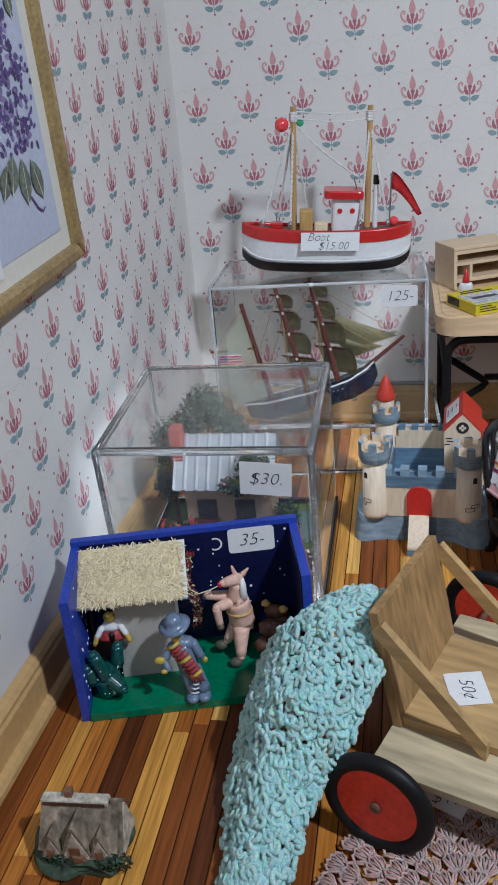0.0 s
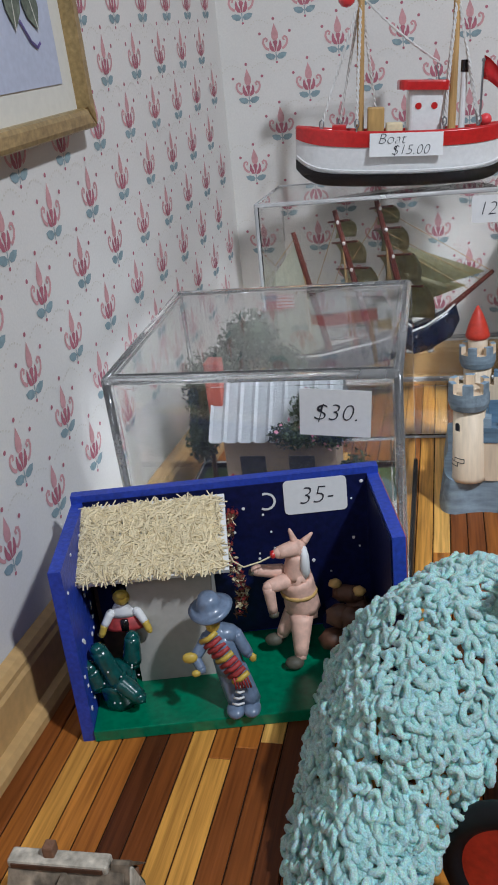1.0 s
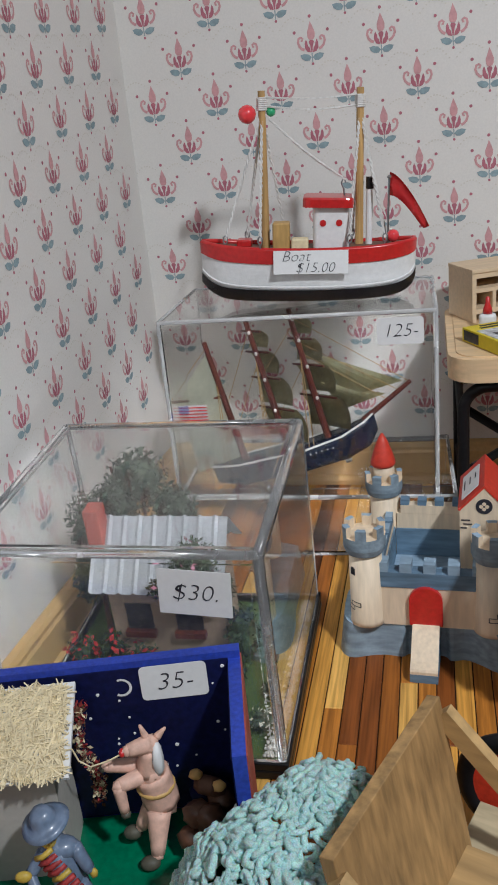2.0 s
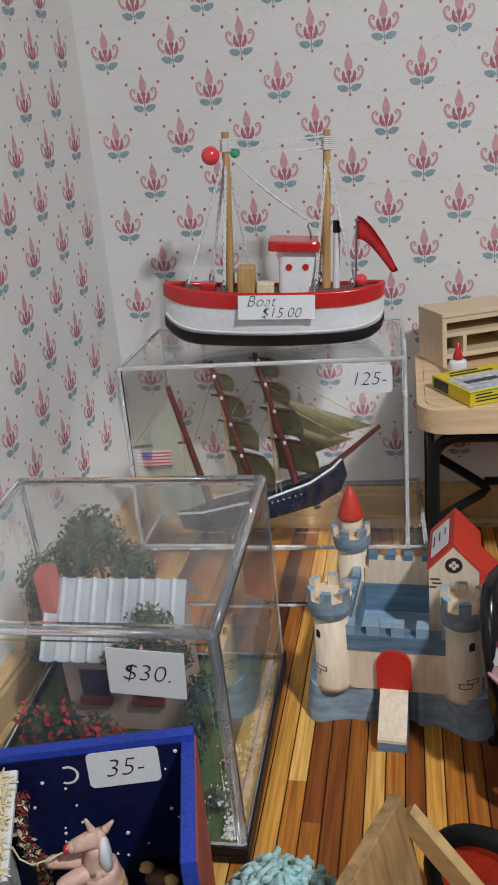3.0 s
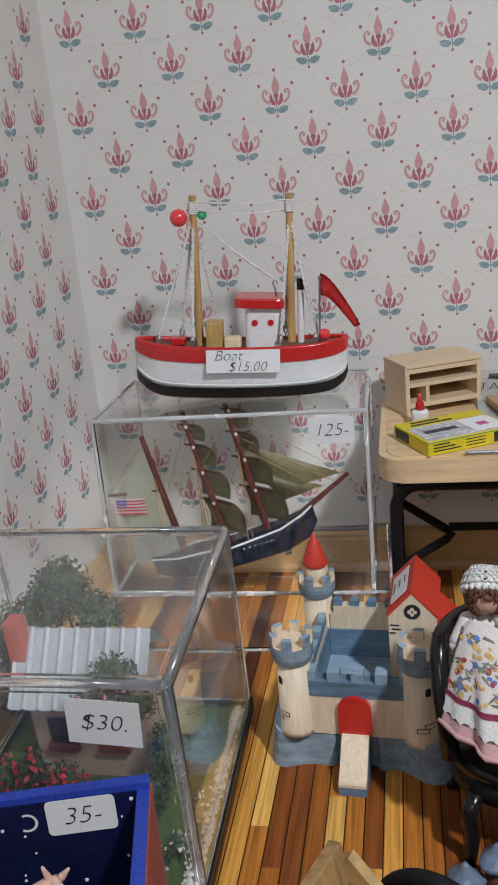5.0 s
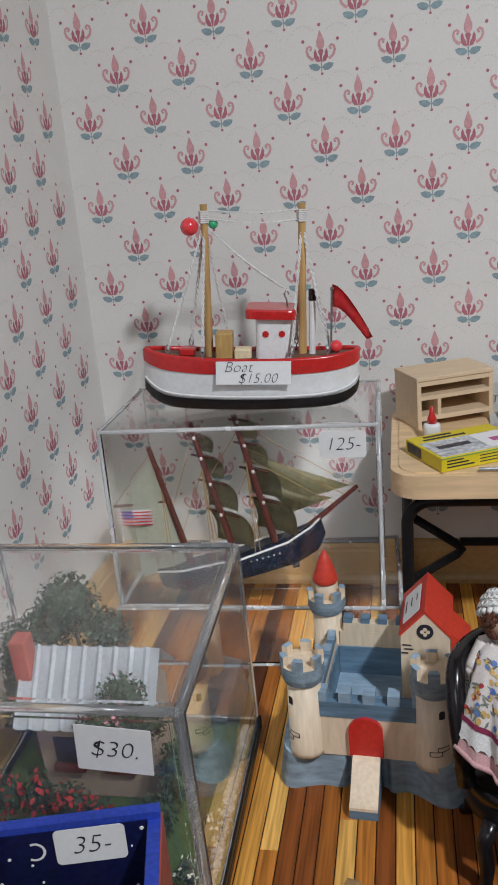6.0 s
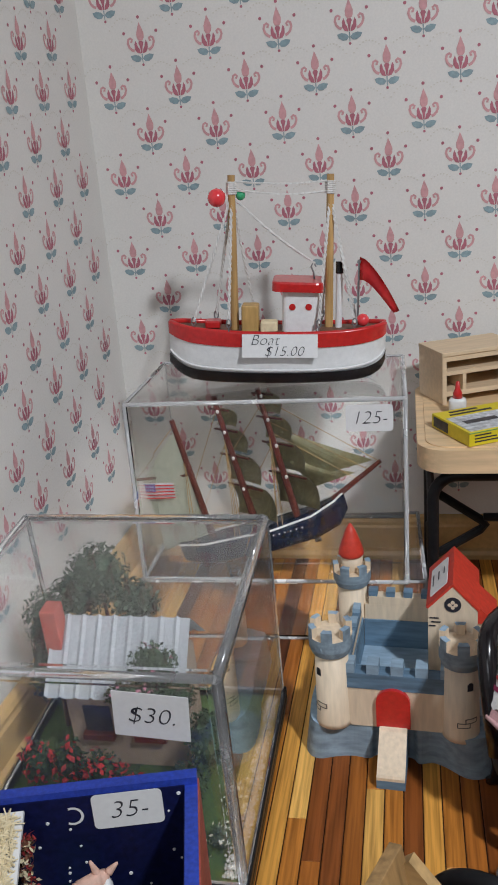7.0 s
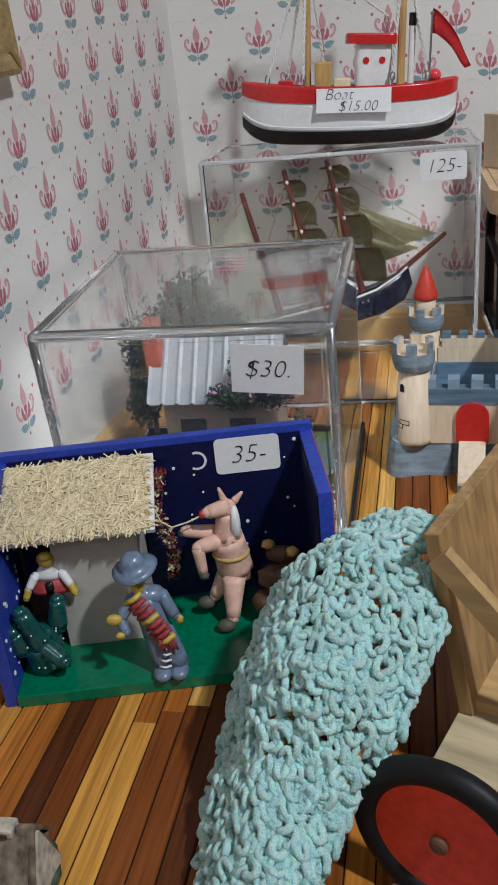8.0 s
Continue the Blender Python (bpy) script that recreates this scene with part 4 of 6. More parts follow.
# origin at the back left corner; x along the back, -y towards the open front
part("back_panel", B(0, BW, -T, 0, 0, BH + 0.002), "blue", bx, "royal blue painted board").data.materials.append(M["night"])
part("back_lining", B(T, BW - T, -T - 0.0005, -T, 0.005, BH - 0.0005), "night", bx, "midnight blue painted backdrop")
part("side_panel", B(0, T, -BD, -T, 0, BH - 0.001), "blue", bx, "royal blue painted board")
part("side_panel", B(BW - T, BW, -BD, -T, 0, BH - 0.001), "blue", bx, "royal blue painted board")
# Inner right side in midnight blue: its shade is put into the colour.
part("side_lining", B(BW - T - 0.0005, BW - T, -BD + 0.001, -T - 0.0005, 0.005, BH - 0.0025), "night", bx)
part("side_lining", B(BW, BW + 0.0005, -BD + 0.0006, -0.0005, 0.0, BH - 0.0016), "brick", bx, "red-brown painted outside")
part("ground_panel", B(T, BW - T, -BD - 0.001, -T, 0.0, 0.0045, 0.0004), "grass", bx, "glossy green painted board")
rng = random.Random(11)
for _ in range(46):
    x, z = rng.uniform(T + 0.002, BW - T - 0.002), rng.uniform(0.02, BH - 0.003)
    r = rng.uniform(0.0004, 0.0008)
    part("star", lathe(bmesh.new(), [(r, 0), (r * 0.8, 0.0003)], 7, pose(x, -T - 0.0005, z, 90)), "card", bx)
for _ in range(44):
    y, z = rng.uniform(-BD + 0.002, -T - 0.002), rng.uniform(0.01, BH - 0.004)
    r = rng.uniform(0.0006, 0.0010)
    part("star", lathe(bmesh.new(), [(r, 0), (r * 0.8, 0.0003)], 7, pose(T, y, z, 0, 90, 0)), "card", bx)
bm = bmesh.new()
arc = [(0.0032 * math.cos(a), 0.0032 * math.sin(a)) for a in (math.pi * (0.62 - 1.3 * i / 12) for i in range(13))]
ribbon(bm, arc, 0.0009, 0.0009, 0, lambda x, y: Vector((0.0708 + x, -T - 0.0008, 0.0605 + y)))
part("crescent_moon", bm, "card", bx, "white painted crescent moon")
sticker("price_sticker", bx, pose(0.0890, -T - 0.0007, 0.0610) @ UP, 0.0232, 0.0138, "35-", 0.0100, "white sticker with handwritten price")
# the hut
hut = part("hut", B(0.0190, 0.0485, -0.0285, -0.006, 0.0045, 0.0500), "grey", bx, "grey card hut")
part("hut_wall", B(0.0050, 0.0190, -0.017, -0.006, 0.0045, 0.048), "brown", hut)
bm = bmesh.new()
RM = pose(0.0297, -0.0210, 0.0585, 25, 0, 0)
box(bm, -0.0255, 0.0262, -0.0165, 0.0165, -0.0008, 0.0008, m=RM)
part("roof_board", bm, "card", hut, "white card roof")
bm = bmesh.new()
for _ in range(3000):
    x, y = rng.uniform(-0.0255, 0.0240), rng.uniform(-0.0165, 0.0150)
    a = rng.gauss(0.5, 1.1)
    ln = rng.uniform(0.0020, 0.0075)
    d = Vector((math.sin(a), math.cos(a), rng.gauss(0, 0.12))) * ln
    p = Vector((x, y, 0.0011 + rng.random() * 0.0010))
    q = p + Vector((rng.gauss(0, 0.0004), rng.gauss(0, 0.0004), 0.0004))
    tube(bm, [RM @ (p - d / 2), RM @ q, RM @ (p + d / 2)], 0.00027, 3)
tagged(part("thatch", bm, "straw", hut, "chopped straw thatch"), kind="stuff")
# Dark sheet laid on the wall for the shade inside the window opening.
part("dark_window_sheet", B(0.0065, 0.0188, -0.0174, -0.0170, 0.023, 0.042), "night", hut)


def figure(name, label, cat, build, mats, shift=(0, 0, 0), grow=1.0, foot=(0, 0, 0)):
    bm = bmesh.new()
    build(bm)
    for v in bm.verts:
        v.co = (v.co - Vector(foot)) * grow + Vector(foot) + Vector(shift)
    return part(name, bm, mats, bx, label, True)


def cap(bm, a, b, r0, r1, idx=0, n=5):
    """A rounded limb."""
    a, b = Vector(a), Vector(b)
    tube(bm, [a.lerp(b, i / n) for i in range(n + 1)], r0, 9, idx, r1)
    blob(bm, a, r0, 1, idx)
    blob(bm, b, r1, 1, idx)


def woman(bm):
    """Half figure leaning on the sill: 0 yellow, 1 red, 2 white, 3 black."""
    blob(bm, (0.0165, -0.0225, 0.0418), (0.0034, 0.0032, 0.0037), 2, 0)
    blob(bm, (0.0162, -0.0212, 0.0430), (0.0036, 0.0030, 0.0034), 2, 3)
    blob(bm, (0.0168, -0.0250, 0.0440), (0.0026, 0.0014, 0.0018), 2, 0)
    m = Matrix.Translation((0.0165, -0.0215, 0)) @ Matrix.Diagonal((1, 0.55, 1, 1))
    lathe(bm, [(0.0082, 0.0280), (0.0078, 0.0292), (0.0052, 0.0335)], 22, m, 1)
    lathe(bm, [(0.0056, 0.0333), (0.0052, 0.0352), (0.0038, 0.0376), (0.0020, 0.0390)], 22, m, 2)
    lathe(bm, [(0.0020, 0.0284), (0.0014, 0.0330)], 8, m @ pose(0, -0.0066, 0), 3)
    for s_ in (-1, 1):
        cap(bm, (0.0165 + s_ * 0.0050, -0.0230, 0.0352), (0.0165 + s_ * 0.0078, -0.0250, 0.0310), 0.0018, 0.0015, 2)
        cap(bm, (0.0165 + s_ * 0.0078, -0.0250, 0.0312), (0.0165 + s_ * 0.0092, -0.0262, 0.0278), 0.0015, 0.0013, 0)


figure("figurine", "small clay figurine in a red bodice at the hut window", "figurine", woman, ["yel", "shawl", "card", "keel"], (0.0004, -0.0058, -0.0002), 0.92, (0.015, -0.0205, 0.036))


def rider(bm):
    """A ranch figure with its weight on one leg: 0 slate, 1 red, 2 yellow, 3 white."""
    for dx, r0 in ((-0.0020, 0.0026), (0.0028, 0.0030)):
        cap(bm, (0.0415 + dx, -0.0440, 0.0075), (0.0388 + dx * 0.8, -0.0422, 0.0190), r0, 0.0029, 0)
        blob(bm, (0.0412 + dx, -0.0462, 0.0062), (0.0030, 0.0040, 0.0019), 2, 0)
    cap(bm, (0.0390, -0.042, 0.0180), (0.0368, -0.0405, 0.0300), 0.0045, 0.0042, 0)
    blob(bm, (0.0375, -0.0405, 0.0300), (0.0056, 0.0038, 0.0034), 2, 0)
    for k in range(9):
        q = k / 8
        c = Vector((0.0336, -0.0436, 0.0312)).lerp(Vector((0.0418, -0.0468, 0.0182)), q)
        tube(bm, [c + Vector((-0.0024, 0.0006, -0.0016)), c + Vector((0, -0.0006, 0)), c + Vector((0.0026, 0.0004, 0.0015))], 0.00085, 5, 1 if k % 4 else 2)
    for k in range(6):
        tube(bm, [(0.0398 + 0.0008 * k, -0.0472, 0.0186), (0.0402 + 0.0009 * k, -0.0476, 0.0150)], 0.00035, 4, 1)
    cap(bm, (0.0332, -0.0410, 0.0300), (0.0290, -0.0440, 0.0250), 0.0020, 0.0017, 0)
    cap(bm, (0.0290, -0.0440, 0.0250), (0.0308, -0.0470, 0.0226), 0.0016, 0.0014, 0)
    blob(bm, (0.0276, -0.0455, 0.0262), (0.0024, 0.0014, 0.0018), 2, 2)
    blob(bm, (0.0290, -0.0478, 0.0222), (0.0016, 0.0012, 0.0012), 1, 2)
    cap(bm, (0.0415, -0.0405, 0.0300), (0.0448, -0.0425, 0.0235), 0.0021, 0.0017, 0)
    blob(bm, (0.0460, -0.0430, 0.0222), (0.0013, 0.0012, 0.0018), 1, 2)
    blob(bm, (0.0352, -0.0412, 0.0352), (0.0024, 0.0026, 0.0040), 2, 2)
    blob(bm, (0.0352, -0.0440, 0.0350), (0.0007, 0.0008, 0.0010), 1, 2)
    hat = pose(0.0352, -0.0405, 0.0388, 8, -8, 0)
    lathe(bm, [(0.0054, 0.0002), (0.0064, 0.0000), (0.0068, 0.0008), (0.0054, 0.0016), (0.0038, 0.0019), (0.0036, 0.0038), (0.0026, 0.0056), (0.0008, 0.0062)], 24, hat, 0, 0.03)
    for k in range(5):
        tube(bm, [(0.0384 + 0.0007 * k, -0.0462, 0.0085 + 0.0022 * k), (0.0402 + 0.0004 * k, -0.0474, 0.0088 + 0.0022 * k), (0.0420 + 0.0002 * k, -0.0466, 0.0086 + 0.0022 * k)], 0.0004, 4, 3)


figure("figurine", "clay ranch figurine in a slate blue hat and red shawl", "figurine", rider, ["slate", "shawl", "yel", "card"], (0.0140, -0.0048, 0.0), 1.12, (0.04, -0.0435, 0.0045))


def horse(bm):
    cap(bm, (0.0715, -0.0225, 0.0215), (0.0700, -0.024, 0.0345), 0.0062, 0.0056, 0, 6)
    cap(bm, (0.0700, -0.024, 0.0355), (0.0705, -0.025, 0.0445), 0.0048, 0.0030, 0)
    cap(bm, (0.0712, -0.025, 0.0465), (0.0645, -0.0275, 0.0465), 0.0031, 0.0021, 0)
    blob(bm, (0.0628, -0.0278, 0.0463), (0.0012, 0.0019, 0.0016), 1, 2)
    cap(bm, (0.0705, -0.025, 0.0480), (0.0690, -0.0252, 0.0535), 0.0014, 0.0005, 0)
    cap(bm, (0.0735, -0.024, 0.0478), (0.0762, -0.0238, 0.0505), 0.0014, 0.0005, 0)
    blob(bm, (0.0730, -0.0262, 0.0410), (0.0018, 0.0034, 0.0066), 2, 3, 0.3)
    cap(bm, (0.0668, -0.0255, 0.0345), (0.0602, -0.030, 0.0355), 0.0030, 0.0022, 0)
    cap(bm, (0.0602, -0.030, 0.0355), (0.0610, -0.031, 0.0265), 0.0021, 0.0016, 0)
    blob(bm, (0.0612, -0.0312, 0.0255), (0.0019, 0.0019, 0.0014), 1, 1)
    cap(bm, (0.0655, -0.022, 0.036), (0.0565, -0.0245, 0.0390), 0.0027, 0.0020, 0)
    blob(bm, (0.0555, -0.0246, 0.0385), (0.0017, 0.0017, 0.0016), 1, 1)
    cap(bm, (0.0705, -0.0255, 0.020), (0.0690, -0.032, 0.0085), 0.0042, 0.0022, 0)
    blob(bm, (0.0665, -0.0335, 0.0068), (0.0034, 0.0026, 0.0023), 2, 1)
    cap(bm, (0.0690, -0.0205, 0.020), (0.0635, -0.0225, 0.0115), 0.0038, 0.0022, 0)
    blob(bm, (0.0605, -0.0228, 0.0095), (0.0034, 0.0026, 0.0023), 2, 1)
    lathe(bm, [(0.0061, -0.0007), (0.0064, 0.0), (0.0061, 0.0007)], 18, pose(0.0705, -0.0232, 0.0285), 4)


figure("horse_figurine", "rosy clay rearing horse figurine", "figurine", horse, ["horse", "hoof", "red", "card", "block"], (0.0085, 0.0035, 0.0), 1.07, (0.065, -0.03, 0.0045))


def cactus(bm):
    cap(bm, (0.0145, -0.037, 0.0050), (0.0138, -0.0375, 0.0135), 0.0052, 0.0058, 0)
    cap(bm, (0.0150, -0.040, 0.0125), (0.0108, -0.040, 0.0245), 0.0030, 0.0024, 0)
    cap(bm, (0.0150, -0.040, 0.0135), (0.0205, -0.0435, 0.0100), 0.0032, 0.0022, 0)
    cap(bm, (0.0185, -0.035, 0.016), (0.0195, -0.034, 0.0235), 0.0028, 0.0022, 0)
    cap(bm, (0.0090, -0.039, 0.013), (0.0075, -0.040, 0.0185), 0.0035, 0.0030, 0)
    r2 = random.Random(2)
    for _ in range(14):
        blob(bm, (0.014 + r2.uniform(-0.007, 0.007), -0.0435 + r2.uniform(0, 0.002), 0.015 + r2.uniform(-0.007, 0.008)), 0.0003, 1, 1)


figure("cactus", "glossy deep teal clay cactus", "cactus", cactus, ["tealc", "card"], (-0.0015, -0.001, 0), 1.25, (0.0145, -0.037, 0.0045))


def corner_pile(bm):
    cap(bm, (0.088, -0.017, 0.026), (0.0935, -0.0205, 0.027), 0.0034, 0.0034, 0)


figure("clay_log", "dark brown clay log", "ornament", corner_pile, ["brown", "night", "yel"], (0.0065, 0, 0))
r2 = random.Random(5)
for _ in range(9):
    c_ = (0.0985 + r2.uniform(-0.009, 0.008), -0.018 + r2.uniform(-0.014, 0.008), 0.0095 + r2.uniform(0, 0.014))
    part("clay_lump", blob(bmesh.new(), c_, (0.0050, 0.0045, 0.0045), 2, 0, 0.4), r2.choice(("brown", "brown", "night")), bx, "dark clay lump", True)
for c_ in ((0.0930, -0.0165, 0.0300), (0.1010, -0.0225, 0.0295)):
    part("clay_cap", blob(bmesh.new(), c_, (0.0024, 0.0022, 0.0018), 2, 0, 0.3), "block", bx, "small tan clay cap", True)
bm = bmesh.new()
for k in range(26):
    s = k / 25
    leaves(bm, (0.0568 + 0.002 * math.sin(s * 7), -0.010 - 0.004 * s, 0.018 + 0.044 * s), (0.0026, 0.0026, 0.0026), 18, 0.0011, rng, k % 3)
part("dried_garland", bm, ["dryfl", "shawl", "straw"], bx, "string of dried red and brown flowers")
part("rope", tube(bmesh.new(), [(0.0555, -0.0250, 0.0535), (0.0570, -0.0255, 0.0490), (0.0605, -0.026, 0.0465), (0.0660, -0.0255, 0.0475), (0.0710, -0.0245, 0.0490)], 0.0003, 5), "straw", bx, "thin tan rope")
# ---- wooden toy castle ----
castle = thing("toy_castle", pose(0.1012, 0.4980, 0, 0, 0, -4), "wooden toy castle with blue battlements and red roofs", "toy castle")
outline = []
front = [(-0.0415, 0.030), (-0.0425, 0.012), (-0.0415, -0.002), (-0.039, -0.0085), (-0.034, -0.0105), (-0.027, -0.008), (-0.020, -0.0065), (-0.0125, -0.0070), (-0.0085, -0.0040),
         (0.0050, -0.0040), (0.009, -0.0075), (0.015, -0.006), (0.021, -0.0085), (0.029, -0.0135), (0.036, -0.0125), (0.042, -0.006), (0.047, 0.006), (0.048, 0.028)]
bm = bmesh.new()
lo, hi = [], []
def smooth(ps, k=4):
    """A smooth open curve through the given points."""
    out = []
    n_ = len(ps)
    for i in range(n_ - 1):
        p0, p1, p2, p3 = (Vector(ps[max(0, min(n_ - 1, q))]) for q in (i - 1, i, i + 1, i + 2))
        for j in range(k):
            t = j / k
            out.append(tuple(0.5 * (2 * p1 + (p2 - p0) * t + (2 * p0 - 5 * p1 + 4 * p2 - p3) * t * t + (3 * p1 - p0 - 3 * p2 + p3) * t ** 3)))
    return out + [ps[-1]]


pts = smooth(front) + [(0.046, 0.062), (0.03, 0.074), (-0.02, 0.076), (-0.044, 0.066)]
for x, y in pts:
    lo.append(bm.verts.new((x * 1.02, y + 0.003 if y < 0.02 else y, 0)))
    w = 0.0180 + 0.0010 * math.sin(x * 230)
    hi.append(bm.verts.new((x * 0.965, y + (0.0050 if y < 0.02 else -0.001), w)))
n = len(pts)
bm.faces.new(lo[::-1])
bm.faces.new(hi).material_index = 1
for i in range(n):
    bm.faces.new((lo[i], lo[(i + 1) % n], hi[(i + 1) % n], hi[i]))
part("base", bm, ["cgrey", "cblue2"], castle, "carved dusty blue rock base")
bm = bmesh.new()
m_ = Matrix(((1, 0, 0, 0), (0, 0, 1, 0), (0, 1, 0, 0), (0, 0, 0, 1)))
YX = Matrix(((0, 0, 1, 0), (1, 0, 0, 0), (0, 1, 0, 0), (0, 0, 0, 1)))
prism(bm, [(-0.0030, 0.0194), (-0.0070, 0.0178), (-0.0180, 0.0082), (-0.0215, 0.0066), (-0.0222, 0.0056), (-0.0222, 0.0042), (-0.0180, 0.0058), (-0.0070, 0.0156), (-0.0030, 0.0172)], -0.0078, 0.0042, YX)
part("drawbridge", bm, "pine", castle, "pale wooden drawbridge ramp")
bm = bmesh.new()
prism(bm, [(-0.0030, 0.0171), (-0.0070, 0.0155), (-0.0180, 0.0057), (-0.0222, 0.0041), (-0.0222, 0.0), (-0.0030, 0.0)], -0.0079, 0.0043, YX)
part("bridge_edge", bm, "cblue", castle)


def crown(r, z0, z1, teeth, name, parent, gap=0.45, wall=0.0026):
    """A turned drum with battlements cut into its rim."""
    bm = bmesh.new()
    seg = teeth * 6
    zc = z1 - (z1 - z0) * 0.36
    ro, ri = [], []
    for i in range(seg):
        a = 2 * math.pi * i / seg
        up = (i % 6) < 4
        c, s = math.cos(a), math.sin(a)
        ro.append((c, s, up))
    vb = [bm.verts.new((r * 0.9 * c, r * 0.9 * s, z0)) for c, s, _ in ro]
    vm = [bm.verts.new((r * c, r * s, z0 + 0.003)) for c, s, _ in ro]
    vo = [bm.verts.new((r * c, r * s, zc)) for c, s, _ in ro]
    vi = [bm.verts.new(((r - wall) * c, (r - wall) * s, zc)) for c, s, _ in ro]
    bm.faces.new(vb[::-1])
    for i in range(seg):
        j = (i + 1) % seg
        bm.faces.new((vb[i], vb[j], vm[j], vm[i]))
        bm.faces.new((vm[i], vm[j], vo[j], vo[i]))
        bm.faces.new((vo[i], vo[j], vi[j], vi[i])).material_index = 1
    f = bm.faces.new(vi)
    f.material_index = 1
    for k in range(teeth):
        idx = [k * 6 + q for q in range(4)]
        to = [bm.verts.new((r * ro[i][0], r * ro[i][1], z1)) for i in idx]
        ti = [bm.verts.new(((r - wall) * ro[i][0], (r - wall) * ro[i][1], z1)) for i in idx]
        for q in range(3):
            a, b = idx[q], idx[q + 1]
            bm.faces.new((vo[a], vo[b], to[q + 1], to[q]))
            bm.faces.new((vi[b], vi[a], ti[q], ti[q + 1])).material_index = 1
            bm.faces.new((to[q], to[q + 1], ti[q + 1], ti[q])).material_index = 2
        bm.faces.new((vo[idx[0]], to[0], ti[0], vi[idx[0]])).material_index = 1
        bm.faces.new((vo[idx[3]], vi[idx[3]], ti[3], to[3])).material_index = 1
    return part(name, bm, ["cgrey", "pine", "cblue2"], parent, "blue stained battlement crown")


def tower(x, y, r, z0, z1, zc, marks=True, turn=0.0):
    bm = lathe(bmesh.new(), [(r * 1.06, z0), (r, z0 + 0.002), (r * 0.94, z1)], 28)
    t_ = part("tower", bm, "pine", castle, "turned pale wood tower", True)
    t_.location = (x, y, 0)
    t_.rotation_euler = (0, 0, turn)
    crown(r * 1.22, z1 - 0.001, zc, 6, "battlement", t_)
    if marks:
        bm = bmesh.new()
        for dx, dz, w, h in ((0.0010, 0.0095, 0.0013, 0.0034), (0.0010, 0.0114, 0.0008, 0.0008), (-0.0016, -0.0105, 0.0026, 0.0004), (-0.0016, -0.0083, 0.0026, 0.0004), (-0.0042, -0.0094, 0.0002, 0.0024), (0.0010, -0.0094, 0.0002, 0.0024), (0.0018, -0.0083, 0.0026, 0.0004), (0.0018, -0.0062, 0.0026, 0.0004), (-0.0008, -0.0072, 0.0002, 0.0024), (0.0044, -0.0072, 0.0002, 0.0024)):
            for q in range(4):
                u = dx + w * (q / 3 - 0.5) * 2
                a = u / r - math.pi / 2
                if q < 3:
                    a2 = (dx + w * ((q + 1) / 3 - 0.5) * 2) / r - math.pi / 2
                    zc_ = (z0 + z1) / 2 + dz
                    R = r * 1.02
                    bm.faces.new([bm.verts.new((R * math.cos(t), R * math.sin(t), zz)) for t, zz in ((a, zc_ - h / 2), (a2, zc_ - h / 2), (a2, zc_ + h / 2), (a, zc_ + h / 2))])
        part("painted_mark", bm, "ink", t_, "black ink window and brick marks")
    return t_


tower(-0.0285, 0.000, 0.0078, 0.0170, 0.0545, 0.0668, turn=-0.8)
tower(0.0270, -0.001, 0.0078, 0.0165, 0.0535, 0.0658, turn=0.35)
bt = tower(-0.0265, 0.0575, 0.0076, 0.0125, 0.056, 0.0665, False)
part("neck", lathe(bmesh.new(), [(0.0052, 0.058), (0.0050, 0.0715)], 20), "pine", bt, "", True)
part("cone_roof", lathe(bmesh.new(), [(0.0056, 0.0700), (0.0063, 0.0712), (0.0060, 0.0728), (0.0046, 0.0775), (0.0026, 0.0830), (0.0005, 0.0870)], 24), "redm", bt, "red cone roof", True)
part("front_wall", B(-0.024, 0.024, -0.0028, 0.0032, 0.0165, 0.0362), "pine", castle, "pale wooden front wall")


def crenel(name, x0, x1, y0, y1, z0, z1, teeth, m=None, mats=("cblue", "cblue2")):
    bm = bmesh.new()
    box(bm, x0, x1, y0, y1, z0, z0 + (z1 - z0) * 0.62, m=m)
    w = (x1 - x0) / (teeth * 2 - 1)
    for k in range(teeth):
        box(bm, x0 + 2 * k * w, x0 + (2 * k + 1) * w, y0, y1, z0 + (z1 - z0) * 0.62 + 0.00002, z1, m=m, idx=1)
    return part(name, bm, list(mats), castle, "notched blue parapet")


crenel("parapet", -0.0235, 0.0235, -0.0032, 0.0036, 0.0363, 0.0486, 5)
bm = bmesh.new()
prism(bm, [(-0.0074, 0)] + [(-0.0074 * math.cos(a), 0.0128 + 0.0068 * math.sin(a)) for a in (math.pi * i / 14 for i in range(15))] + [(0.0074, 0)], 0.0028, 0.0048, pose(-0.0018, 0, 0.0180) @ UP, bevel=0.0003)
part("gate", bm, "red", castle, "red arched wooden gate")
part("court_floor", B(-0.0235, 0.036, 0.0032, 0.052, 0.0125, 0.0225), "cblue2", castle, "light blue courtyard")
part("left_wall", B(-0.0275, -0.0215, 0.0034, 0.052, 0.0126, 0.0420), "pine", castle)
part("left_lining", B(-0.0215, -0.0207, 0.0040, 0.0512, 0.0226, 0.0385), "cblue", castle)
crenel("side_parapet", 0.006, 0.050, -0.003, 0.0005, 0.0421, 0.0475, 4, Matrix.Translation((-0.0275, 0, 0)) @ pose(0, 0, 0, 0, 0, 90) @ Matrix.Translation((0, -0.003, 0)))
part("back_lining", B(-0.0205, 0.0116, 0.0514, 0.0522, 0.0226, 0.0375), "cblue", castle, "blue stained courtyard wall")
part("back_wall", B(-0.020, 0.0116, 0.0524, 0.0575, 0.0126, 0.0455), "pine", castle)
crenel("back_parapet", -0.018, 0.0116, 0.0524, 0.0575, 0.0456, 0.0530, 4, mats=("pine", "cblue"))
